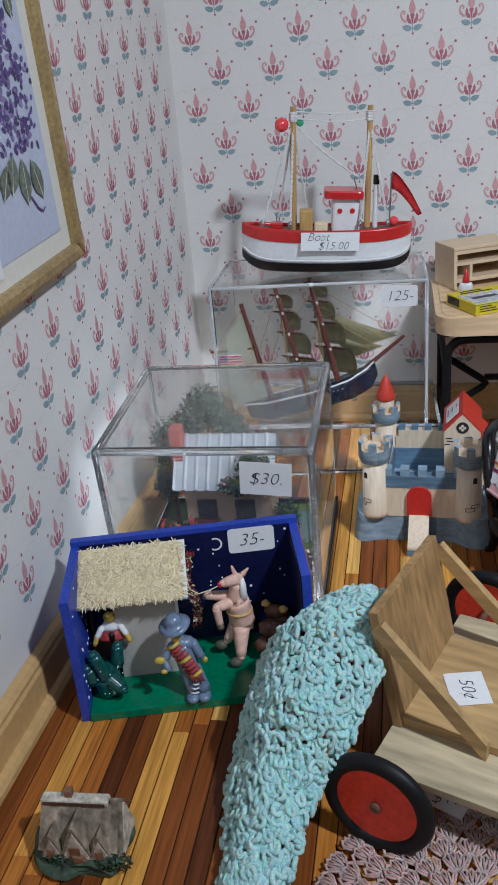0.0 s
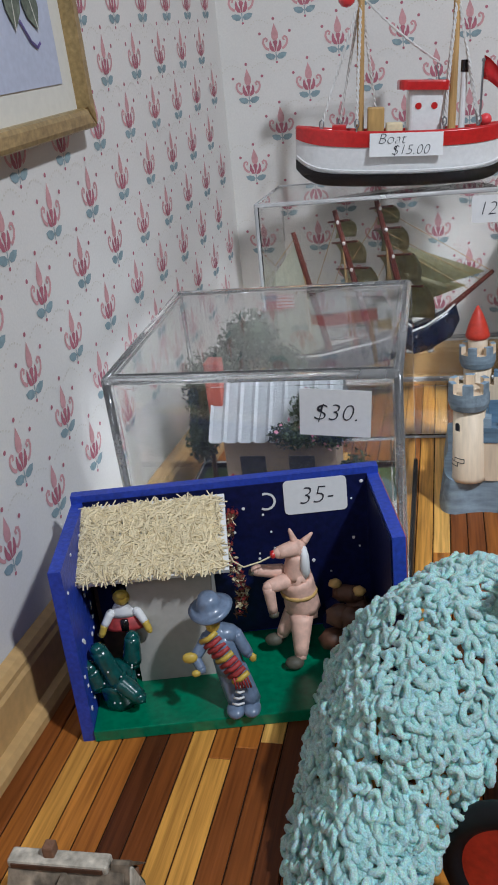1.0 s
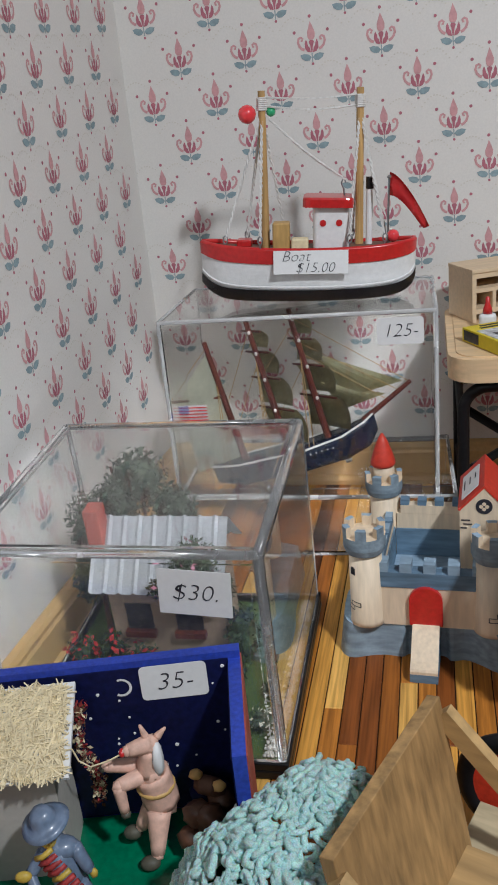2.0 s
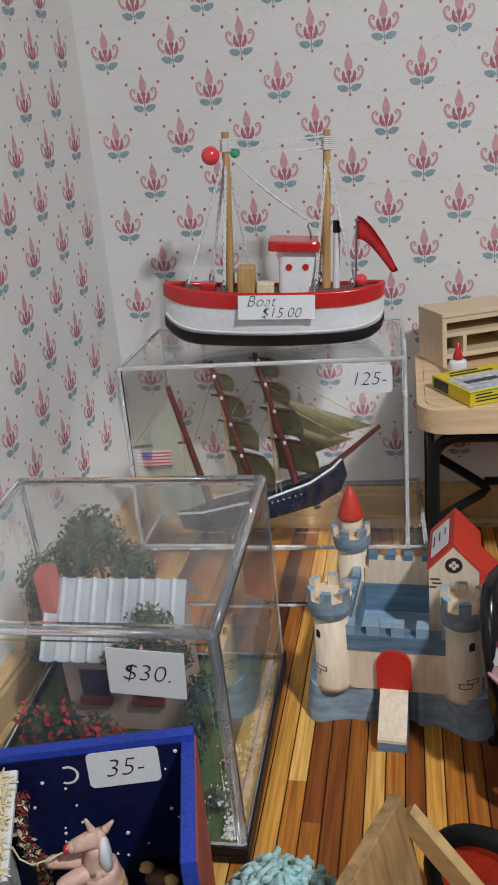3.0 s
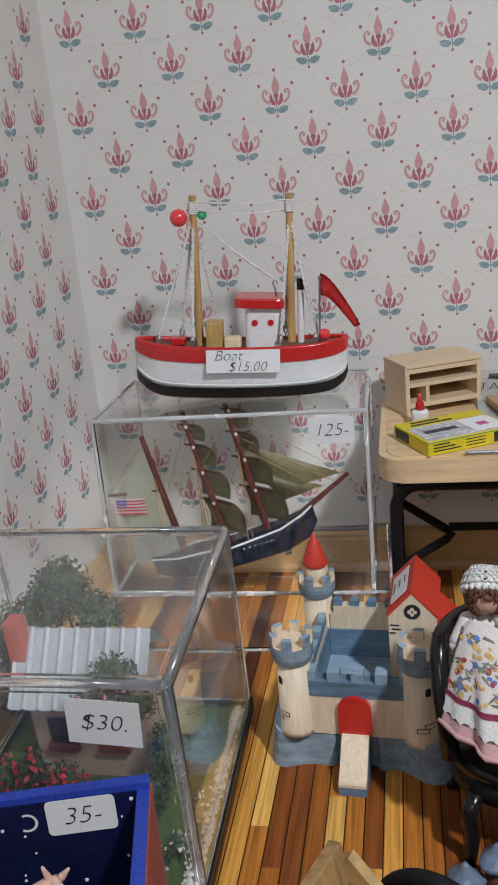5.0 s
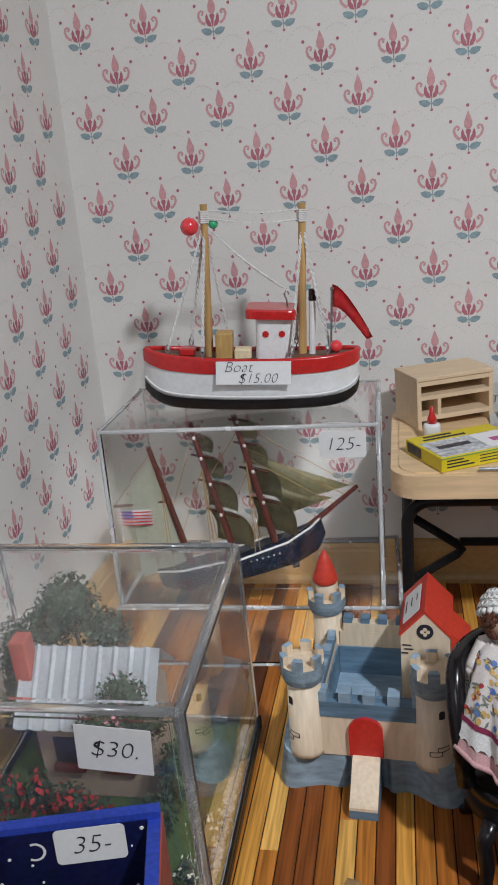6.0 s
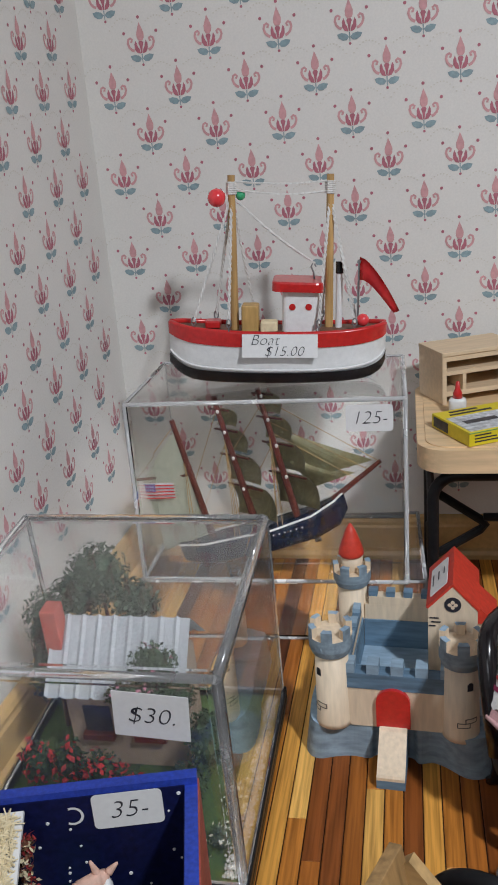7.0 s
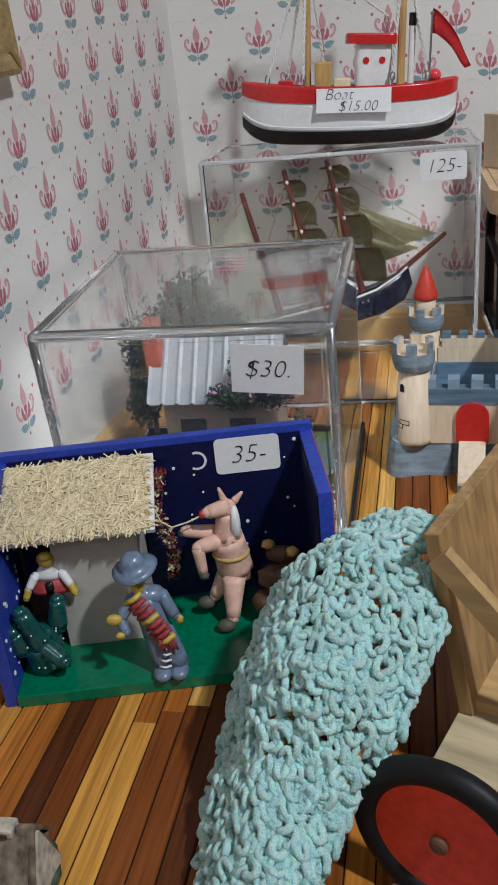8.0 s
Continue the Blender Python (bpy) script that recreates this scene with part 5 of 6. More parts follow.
hall = part("hall", B(0.0120, 0.0336, 0.0236, 0.0605, 0.0228, 0.0622), "pine", castle, "pale wooden hall")
PX = Matrix(((1, 0, 0, 0), (0, 0, 1, 0), (0, 1, 0, 0), (0, 0, 0, 1)))
bm = bmesh.new()
prism(bm, [(0.0120, 0.0622), (0.0336, 0.0622), (0.0228, 0.0738)], 0.0236, 0.0605, PX)
part("gable", bm, "pine", hall)
for s in (-1, 1):
    bm = bmesh.new()
    x = 0.0228
    o = [(x, 0.0739), (x + s * 0.0108, 0.0623), (x + s * 0.0117, 0.0628), (x, 0.0752)]
    prism(bm, o, 0.0233, 0.0608, PX)
    part("roof", bm, "redm", hall, "red painted roof slope")
bm = bmesh.new()
tagm = Matrix.Translation((0.0166, 0.0400, 0.0696)) @ pose(0, 0, 0, 0, -46.7, 0) @ pose(0, 0, 0, 0, 0, -90)
s_ = sticker("price_tag", hall, tagm, 0.025, 0.0110, "50", 0.0001, "small white paper tag", 0.001)
for k in range(3):
    part("pen_mark", B(-0.005, 0.005 - k * 0.002, -0.004 + k * 0.0035, -0.0034 + k * 0.0035, 0.0003, 0.0004), "ink", s_)
rw = part("round_window", lathe(bmesh.new(), [(0.0037, 0), (0.0037, 0.0003)], 24, pose(0.0228, 0.0236, 0.0648, 90)), "ink", hall, "black printed round window")
for a in range(4):
    part("pane", lathe(bmesh.new(), [(0.0009, 0.0003), (0.0009, 0.0005)], 10, pose(0.0228 + 0.0013 * math.cos(a * 1.571), 0.0236, 0.0648 + 0.0013 * math.sin(a * 1.571), 90)), "pine", rw)
for x, z, w in ((0.0142, 0.0575, 0.004), (0.0150, 0.0555, 0.004), (0.0138, 0.0535, 0.003)):
    part("painted_mark", B(x - 0.0015, x + w - 0.0015, 0.0232, 0.0235, z, z + 0.0005), "ink", hall)
wing = part("wing", B(0.0338, 0.0410, 0.030, 0.050, 0.0228, 0.0525), "pine", castle)
bm = bmesh.new()
prism(bm, [(0.0338, 0.0526), (0.0425, 0.0526), (0.0346, 0.0605), (0.0338, 0.0605)], 0.029, 0.051, PX)
part("wing_roof", bm, "redm", wing, "red painted lean-to roof")

# ---- folding table by the back wall ----
TX0, TX1, TY0, TY1, TZ = 0.1115, 0.36, 0.573, 0.692, 0.1185
table = thing("folding_table", pose(0, 0, 0), "small wood-topped folding table with black metal legs", "table")
bm = bmesh.new()
prism(bm, [(x + (TX0 + TX1) / 2, y + (TY0 + TY1) / 2) for x, y in rounded(TX1 - TX0, TY1 - TY0, 0.015, 16)], TZ - 0.0125, TZ - 0.0006, bevel=0.0034)
part("tabletop", bm, "oak", table, "pale oak tabletop with rounded corner")
bm = bmesh.new()
prism(bm, [(x + (TX0 + TX1) / 2, y + (TY0 + TY1) / 2) for x, y in rounded(TX1 - TX0 - 0.0085, TY1 - TY0 - 0.0085, 0.012, 16)], TZ - 0.0006, TZ, bevel=0.0005)
part("top_panel", bm, "oak", table, "oak veneer panel inside the rounded edge")
part("apron", B(TX0 + 0.006, TX1 - 0.006, TY0 + 0.008, TY1 - 0.006, TZ - 0.0150, TZ - 0.0126), "black", table)


def leg_frame(x, s):
    za = TZ - 0.018
    for y in (TY0 + 0.012, TY1 - 0.020):
        pts = [(x, y, 0.0025), (x, y, 0.05), (x, y, za - 0.013)] + [(x + s * 0.013 * (1 - math.cos(a)), y, za - 0.013 + 0.013 * math.sin(a)) for a in (math.pi / 2 * i / 8 for i in range(1, 9))] + [(x + s * 0.07, y, za)]
        part("leg", tube(bmesh.new(), pts, 0.0031, 12), "black", table, "bent black metal leg", True)
        part("foot_cap", tube(bmesh.new(), [(x, y, 0.0), (x, y, 0.006)], 0.0036, 12), "black", table)
    part("brace", tube(bmesh.new(), [(x, TY0 + 0.052, 0.076), (x + s * 0.0270, TY0 + 0.052, 0.0575), (x + s * 0.0295, TY0 + 0.052, 0.0545), (x + s * 0.0270, TY0 + 0.052, 0.0515), (x, TY0 + 0.052, 0.034)], 0.0026, 10), "black", table, "black folding brace")
    for z in (0.076, 0.034):
        part("crossbar", tube(bmesh.new(), [(x, TY0 + 0.012, z), (x, TY1 - 0.020, z)], 0.0024, 8), "black", table)


leg_frame(TX0 + 0.0075, 1)
leg_frame(TX1 - 0.014, -1)
part("long_bar", tube(bmesh.new(), [(TX0 + 0.036, TY0 + 0.052, 0.0590), (TX1 - 0.036, TY0 + 0.052, 0.0590)], 0.0024, 8), "black", table)

shelf = thing("shelf_unit", pose(0.1262, 0.6440, TZ + 0.0002, 0, 0, 24), "pale unpainted wooden desk shelf with open cubbies", "shelf")
SW, SD, SH = 0.0465, 0.030, 0.0275
part("side", B(0, 0.0025, 0, SD, 0, SH), "maple", shelf)
part("side", B(SW - 0.0025, SW, 0, SD, 0, SH), "maple", shelf)
part("top", B(-0.0004, SW + 0.0004, -0.0006, SD, SH, SH + 0.0022, 0.0003), "maple", shelf)
part("back", B(0.0025, SW - 0.0025, SD - 0.0016, SD, 0.002, SH), "maple", shelf)
part("shelf", B(0.0025, SW - 0.0025, 0.0002, SD - 0.0016, 0.0165, 0.0188), "maple", shelf)
part("shelf", B(0.0025, SW - 0.0025, 0.0002, SD - 0.0016, 0.0045, 0.0072), "maple", shelf)
part("divider", B(0.0125, 0.0146, 0.0004, SD - 0.0016, 0.0072, 0.0165), "maple", shelf)
part("lip", B(0.0025, SW - 0.0025, 0.0002, 0.002, 0.0245, SH), "maple", shelf)

glue = thing("glue_bottle", pose(0.1335, 0.6290, TZ + 0.0002), "small white glue bottle with a red cap", "bottle")
bm = bmesh.new()
prism(bm, rounded(0.0092, 0.0068, 0.0026), 0, 0.0088, bevel=0.0016)
part("bottle", bm, "white", glue, "", True)
part("cap", lathe(bmesh.new(), [(0.0026, 0.0088), (0.0024, 0.0115), (0.0014, 0.0140), (0.0011, 0.0175), (0.0004, 0.0180)], 14), "red", glue, "red nozzle cap", True)

kit = thing("kit_box", pose(0.1360, 0.5755, TZ + 0.0002, 0, 0, 27.5), "flat yellow model kit carton with a photo lid", "carton")
# local x along the long front edge, y along the short left edge
KL, KW, KH = 0.049, 0.036, 0.0072
part("carton", B(0, KL, 0, KW, 0, KH, 0.0003), "ybox", kit, "yellow printed carton")
lid = part("lid_photo", B(0.0015, KL - 0.0015, 0.0015, KW * 0.68, KH, KH + 0.0002), "photo", kit, "grey photo panel")
part("picture_bar", B(0.006, KL * 0.50, 0.012, KW * 0.46, KH + 0.0002, KH + 0.0003), "dphoto", lid)
part("picture_bar", B(KL * 0.60, KL - 0.002, 0.003, KW * 0.65, KH + 0.0002, KH + 0.0003), "card", lid)
part("picture_bar", B(KL * 0.72, KL - 0.008, 0.010, KW * 0.42, KH + 0.0003, KH + 0.0004), "magenta", lid)
for k, (a, b) in enumerate(((0.006, 0.030), (0.008, 0.024))):
    part("title_bar", B(a, b, KW * 0.76 + k * 0.004, KW * 0.76 + k * 0.004 + 0.0018, KH, KH + 0.0002), "ink", kit)
part("end_photo", B(KL - 0.012, KL - 0.002, -0.0002, 0.0, 0.001, KH - 0.001), "dphoto", kit)
part("end_photo", B(-0.0002, 0.0, KW * 0.55, KW - 0.002, 0.001, KH - 0.001), "dphoto", kit)
for k in range(3):
    part("text_bar", B(0.003, 0.018 - 0.003 * k, -0.0002, 0.0, 0.0018 + 0.0016 * k, 0.0024 + 0.0016 * k), "ink", kit)
    part("text_bar", B(0.021, 0.032, -0.0002, 0.0, 0.0018 + 0.0016 * k, 0.0022 + 0.0016 * k), "ink", kit)
part("green_edge", B(0.0, KL, -0.0002, 0.0, KH - 0.0007, KH - 0.0002), "lime", kit)

pen = thing("pencil", pose(0.1535, 0.5770, TZ + 0.0011, 0, 0, 1), "thin grey craft knife lying on the table", "craft knife")
part("shaft", tube(bmesh.new(), [(0, 0, 0), (0.002, 0, 0.0001), (0.018, 0, 0)], 0.0010, 8), "steel", pen)
part("tip", tube(bmesh.new(), [(0.018, 0, 0), (0.0255, 0, 0)], 0.0009, 8, r1=0.0001), "steel", pen)

news = thing("newspaper", pose(0.1625, 0.600, TZ + 0.0002), "grey newspaper sheet with a black headline", "newspaper")
bm = bmesh.new()
rows = []
for j in range(15):
    v = j / 14
    y = 0.09 * v
    z = 0.0003 + 0.013 * max(0, v - 0.55) ** 1.5 / 0.30
    rows.append([bm.verts.new((0.006 * v + 0.11 * i / 10, y, z + 0.0003 * math.sin(i * 1.3 + j))) for i in range(11)])
for a, b in zip(rows, rows[1:]):
    for i in range(10):
        bm.faces.new((a[i], a[i + 1], b[i + 1], b[i]))
bmesh.ops.solidify(bm, geom=bm.faces[:], thickness=0.0003)
part("sheet", bm, "news", news)
lettering("headline", "TANKS", 0.0095, pose(0.0205, 0.0715, 0.0080, 24, 0, -10), news, 0.0)
lettering("headline", "New York", 0.0055, pose(0.034, 0.083, 0.0128, 30, 0, -12), news, 0.0)
part("photo_bar", B(0.013, 0.020, 0.080, 0.087, 0.0118, 0.0122), "dphoto", news)
r3 = random.Random(3)
for k in range(26):
    x, y = 0.014 + 0.012 * (k % 5) + r3.uniform(0, 0.001), 0.004 + 0.0085 * (k // 5)
    bm = bmesh.new()
    for q in range(5):
        box(bm, x, x + 0.0095 * r3.uniform(0.75, 1), y + q * 0.0015, y + q * 0.0015 + 0.00035, 0.0009, 0.0010)
    part("text_bar", bm, "newsink", news)

board = thing("cutout_board", pose(0.1795, 0.6220, TZ + 0.0024, 0, 0, 12), "tan fibreboard panel with square cutouts", "panel", "fibreboard panels on the table")
bm = bmesh.new()
xs, ys = [0, 0.006, 0.0135, 0.0195, 0.027, 0.06], [0, 0.017, 0.027, 0.040]
for i in range(5):
    for j in range(3):
        if j == 1 and i in (1, 3):
            continue
        box(bm, xs[i], xs[i + 1], ys[j], ys[j + 1], 0, 0.0036)
bmesh.ops.remove_doubles(bm, verts=bm.verts, dist=1e-6)
part("panel", bm, "mdf", board)
board2 = thing("cutout_board", pose(0.1985, 0.596, TZ + 0.0062, 0, 0, 8), "tan fibreboard offcut on the newspaper", "panel", "fibreboard panels on the table")
part("panel", B(0, 0.05, 0, 0.032, 0, 0.0036), "mdf", board2)

# ---- doll in a black chair ----
CX, CY = 0.1625, 0.464
chair = thing("doll_chair", pose(CX, CY, 0, 0, 0, 4), "black painted bentwood doll chair", "chair")
part("seat", lathe(bmesh.new(), [(0.022, 0.036), (0.0255, 0.0375), (0.0255, 0.0415), (0.023, 0.0425)], 28), "keel", chair, "", True)
part("seat_rim", lathe(bmesh.new(), [(0.0225, 0.027), (0.0245, 0.028), (0.0245, 0.036), (0.022, 0.036)], 28), "black", chair, "", True)
pts = []
for i in range(29):
    a = radians(205 - 230 * i / 28)
    dz = 0.005 * math.sin(math.pi * i / 28) - 0.024 * max(0, (i - 14) / 14) ** 1.1
    end = max(0, 1 - min(i, 28 - i) / 5)
    pts.append((0.004 + (0.0310 + 0.001 * end) * math.cos(a), (0.0290 + 0.001 * end) * math.sin(a), 0.0790 + dz - 0.036 * end ** 2))
part("back_rail", tube(bmesh.new(), pts, 0.0036, 10), "keel", chair, "black bent arm and back rail", True)
for a in (45, 75, 105, 135):
    part("spindle", tube(bmesh.new(), [(0.023 * math.cos(radians(a)), 0.023 * math.sin(radians(a)), 0.042), (0.004 + 0.031 * math.cos(radians(a)), 0.029 * math.sin(radians(a)), 0.083)], 0.0013, 7), "keel", chair)
for sx, sy in ((-1, -1), (1, -1), (-1, 1), (1, 1)):
    lp = [(sx * 0.0165, sy * 0.0165, 0.030), (sx * 0.0200, sy * 0.0195, 0.022), (sx * 0.0185, sy * 0.019, 0.010), (sx * 0.0195, sy * 0.0205, 0.003), (sx * 0.0215, sy * 0.0225, 0.0)]
    part("leg", tube(bmesh.new(), lp, 0.0034, 8, r1=0.0024), "keel", chair, "curved black leg", True)

doll = bmesh.new()
# skirt: a spreading draped cone, 0 cotton, 1 lace, 2 petticoat, 3 wine, 4 hair, 5 skin, 6 blue, 7 yellow, 8 green, 9 red
seg = 144


def skirt_pt(a, s):
    """s from waist (0) to hem (1)."""
    fold = 1 + 0.05 * s * math.sin(9 * a + 1) + 0.03 * s * math.sin(17 * a)
    rx, ry = (0.0085 + 0.0225 * s ** 0.75) * fold, (0.0065 + 0.0190 * s ** 0.8) * fold
    frontness = max(0, -math.sin(a))
    z = 0.0905 - 0.0275 * s ** 1.1 - 0.0065 * s * s * frontness
    return Vector((CX - 0.006 + 0.010 * s + rx * math.cos(a), CY + 0.006 - 0.009 * s + ry * math.sin(a), z))


def ring_strip(bm, s0, s1, idx, n=6, out=0.0, jag=0.0):
    rows = []
    for j in range(n + 1):
        s = s0 + (s1 - s0) * j / n
        row = []
        for i in range(seg):
            a = 2 * math.pi * i / seg
            p = skirt_pt(a, s + (jag * (0.5 + 0.5 * math.cos(48 * a)) if j == n else 0))
            p = p + Vector((math.cos(a), math.sin(a), 0.35)) * out
            row.append(bm.verts.new(p))
        rows.append(row)
    for u, v in zip(rows, rows[1:]):
        for i in range(seg):
            bm.faces.new((u[i], u[(i + 1) % seg], v[(i + 1) % seg], v[i])).material_index = idx


ring_strip(doll, 0.0, 0.78, 0, 10)
ring_strip(doll, 0.76, 0.93, 1, 4, 0.0006, 0.04)
ring_strip(doll, 0.86, 0.985, 10, 4, -0.0002)
ring_strip(doll, 0.965, 1.08, 2, 4, 0.0002)
ring_strip(doll, 0.74, 0.79, 3, 2, 0.0009)
tube(doll, [skirt_pt(2 * math.pi * i / 60, 1.08) for i in range(60)], 0.0011, 6, 2, closed=True)
for off in (-0.0006, 0.0006):
    tube(doll, [skirt_pt(-math.pi / 2 + 0.30, 0.04 + 0.72 * k / 24) + Vector((off + 0.0003 * math.sin(k * 1.9), -0.0004, 0.0005 + 0.0002 * math.cos(k * 1.9))) for k in range(25)], 0.0009, 6, 3)
r5 = random.Random(21)
for _ in range(270):
    a = r5.uniform(-math.pi * 1.02, 0.1)
    s = r5.uniform(0.12, 0.72)
    p, q, w = skirt_pt(a, s), skirt_pt(a + 0.02, s), skirt_pt(a, s + 0.03)
    u, v = (q - p).normalized(), (w - p).normalized()
    nrm = v.cross(u).normalized()
    if nrm.z < 0:
        nrm = -nrm
    r = r5.uniform(0.0006, 0.0013)
    k = r5.choice((6, 6, 7, 7, 8, 8, 8, 9))
    ln = 2.2 if k == 8 else 1.25
    t = r5.uniform(0, 6.28)
    pts = []
    for i in range(8):
        b = 2 * math.pi * i / 8
        x, y = r * ln * math.cos(b), r * (0.45 if k == 8 else 0.9) * math.sin(b)
        pts.append(doll.verts.new(p + nrm * 0.00022 + u * (x * math.cos(t) - y * math.sin(t)) + v * (x * math.sin(t) + y * math.cos(t))))
    doll.faces.new(pts).material_index = k
HX, HY, HZ = CX - 0.0090, CY + 0.010, 0.0985
blob(doll, (HX, HY + 0.002, 0.0815), (0.0078, 0.0066, 0.0088), 2, 0, 0.15)
cap(doll, (HX - 0.0060, HY, 0.0880), (HX - 0.0115, HY - 0.006, 0.0800), 0.0040, 0.0036, 0)
cap(doll, (HX + 0.0060, HY, 0.0880), (HX + 0.0125, HY - 0.005, 0.0810), 0.0040, 0.0036, 0)
blob(doll, (HX, HY, HZ), (0.0074, 0.0072, 0.0078), 2, 5)
for _ in range(260):
    a, h = r5.uniform(-2.9, -0.25) if r5.random() < 0.55 else r5.uniform(-3.3, 0.2), r5.uniform(-0.006, 0.0052)
    k = math.sqrt(max(0.1, 1 - (h / 0.0085) ** 2))
    if -2.15 < a < -0.95 and h < 0.0012:
        continue
    blob(doll, (HX + 0.0076 * k * math.cos(a), HY + 0.0074 * k * math.sin(a), HZ + h), (0.0009, 0.0009, 0.0013), 1, 4, 0.6)
BON = pose(HX, HY + 0.0018, HZ + 0.0012, -38, 6, 0)
lathe(doll, [(0.0080, -0.002), (0.0085, 0.0), (0.0080, 0.004), (0.0056, 0.0078), (0.0012, 0.0095)], 24, BON, 1)
for i in range(22):
    a = 2 * math.pi * i / 22
    q = BON @ Vector((0.0086 * math.cos(a), 0.0086 * math.sin(a), -0.0004))
    blob(doll, q, 0.0014, 1, 1)
    for z, r, big in ((0.0026, 0.0084, 0.0013), (0.0052, 0.0075, 0.0011), (0.0076, 0.0056, 0.0009)):
        u_ = Vector((-math.sin(a), math.cos(a), 0))
        n_ = Vector((math.cos(a), math.sin(a), 0.5)).normalized()
        v_ = n_.cross(u_)
        c_ = Vector((r * math.cos(a), r * math.sin(a), z)) + n_ * 0.0003
        tube(doll, [BON @ (c_ + u_ * (big * math.cos(t)) + v_ * (big * math.sin(t))) for t in (2 * math.pi * q / 7 for q in range(7))], 0.00034, 4, 1, closed=True)
        if i % 4 == 0 and z < 0.006:
            blob(doll, BON @ (c_ - n_ * 0.0003), big * 0.5, 1, 4)
dl = link("doll", doll, ["cotton", "lace", "petti", "wine", "hair", "skin", "printblue", "printgold", "leafink", "shawl", "brownnet"], None, "", True)
tagged(dl, "doll in a flowered cotton dress and white lace bonnet", "doll")

# ---- clay village with slate blue roofs ----
vil = thing("clay_castle", pose(0.1555, 0.4080, 0), "cluster of brown clay turrets with slate blue roofs", "ornament")
part("rock", blob(bmesh.new(), (0.0, 0.002, 0.006), (0.021, 0.014, 0.008), 3, 0, 0.5), "speck", vil, "speckled clay rock")
for x, y, r, h in ((-0.015, 0.002, 0.0050, 0.026), (-0.004, 0.006, 0.0050, 0.031), (0.006, 0.009, 0.0036, 0.041), (0.009, -0.004, 0.0058, 0.018), (0.000, -0.010, 0.0056, 0.010), (-0.004, -0.002, 0.0050, 0.020), (0.003, 0.006, 0.004, 0.034)):
    t_ = part("turret", lathe(bmesh.new(), [(r * 1.05, 0.001), (r * 0.9, h * 0.6), (r * 0.82, h)], 16, wob=0.06), "brown" if h > 0.019 else "speck", vil, "glazed brown turret", True)
    t_.location = (x, y, 0)
    part("cone_roof", lathe(bmesh.new(), [(r * 1.05, h - 0.0018), (r * 1.32, h - 0.0010), (r * 1.22, h), (r * 0.86, h + 0.0016), (r * 0.52, h + 0.0034), (r * 0.30, h + 0.0052), (r * 0.24, h + 0.0058), (r * 0.05, h + 0.0064)], 18, wob=0.10), "slate", t_, "slate blue cone roof", True)
tg = sticker("price_tag", vil, pose(0.0125, -0.001, 0.0415, 62, 0, 0) @ pose(0, 0, 0, 0, 0, 0) @ pose(0, 0, 0, 0, 0, 32), 0.0125, 0.0118, "40-", 0.0056, "white card tag with handwritten price", 0.0003)

# ---- second toy castle behind the chair ----
c2 = thing("toy_castle", pose(0.1885, 0.535, 0), "lavender painted toy castle with a green yarn flag", "toy castle")
part("keep", lathe(bmesh.new(), [(0.0105, 0.0), (0.0095, 0.004), (0.0092, 0.058)], 24), "lav", c2, "lavender tower", True)
cr2 = crown(0.0108, 0.0575, 0.0735, 6, "battlement", castle)
cr2.parent = c2
cr2.data.materials[0] = M["lav"]
cr2.data.materials[1] = M["lav"]
cr2.data.materials[2] = M["lav"]
cr2["label"] = "lavender battlement crown"
part("pole", tube(bmesh.new(), [(0.001, 0, 0.055), (0.001, 0, 0.094)], 0.0020, 8), "pine", c2)
bm = bmesh.new()
for k in range(11):
    z = 0.0815 + k * 0.0011
    tube(bm, [(0.0005, -0.0022, z), (0.006, -0.0030, z + 0.0006 * math.sin(k)), (0.0125, -0.0012, z + 0.0008), (0.019 - abs(k - 5) * 0.0006, 0.001, z)], 0.00068, 5)
part("flag", bm, "lime", c2, "wound green yarn flag", True)
part("side_tower", lathe(bmesh.new(), [(0.0075, 0.0), (0.0070, 0.048)], 20, pose(0.0075, -0.0165, -0.003)), "lav", c2, "", True)
part("cone_roof", lathe(bmesh.new(), [(0.0082, 0.047), (0.0078, 0.050), (0.0035, 0.060), (0.0006, 0.066)], 20, pose(0.0075, -0.0165, -0.003)), "redm", c2, "red cone roof", True)


# ---- crochet ----
def stitch(bm, p, u, v, w, size, r, rng, idx=0, spin=0.5, lift=0.55):
    """One crochet loop at p on a surface with tangents u, v and normal w."""
    t = rng.uniform(-spin, spin)
    cu, su = math.cos(t), math.sin(t)
    a, b = u * cu + v * su, v * cu - u * su
    k = size * rng.uniform(0.85, 1.2)
    pts = []
    sweep = rng.uniform(2.6, 4.2)
    for i in range(10):
        s = i / 9
        ang = -0.6 + sweep * s
        pts.append(p + a * (k * 0.62 * math.cos(ang)) + b * (k * 0.95 * math.sin(ang)) + w * (size * lift * math.sin(math.pi * s) + rng.uniform(-0.1, 0.1) * size))
    tube(bm, pts, r * rng.uniform(0.85, 1.15), 6, idx)


for yarn in ("mint", "cream", "blush"):
    M[yarn].node_tree.nodes["Principled BSDF"].inputs["Subsurface Weight"].default_value = 0.35
    M[yarn].node_tree.nodes["Principled BSDF"].inputs["Subsurface Scale"].default_value = 0.0025
    M[yarn].node_tree.nodes["Principled BSDF"].inputs["Specular IOR Level"].default_value = 0.08

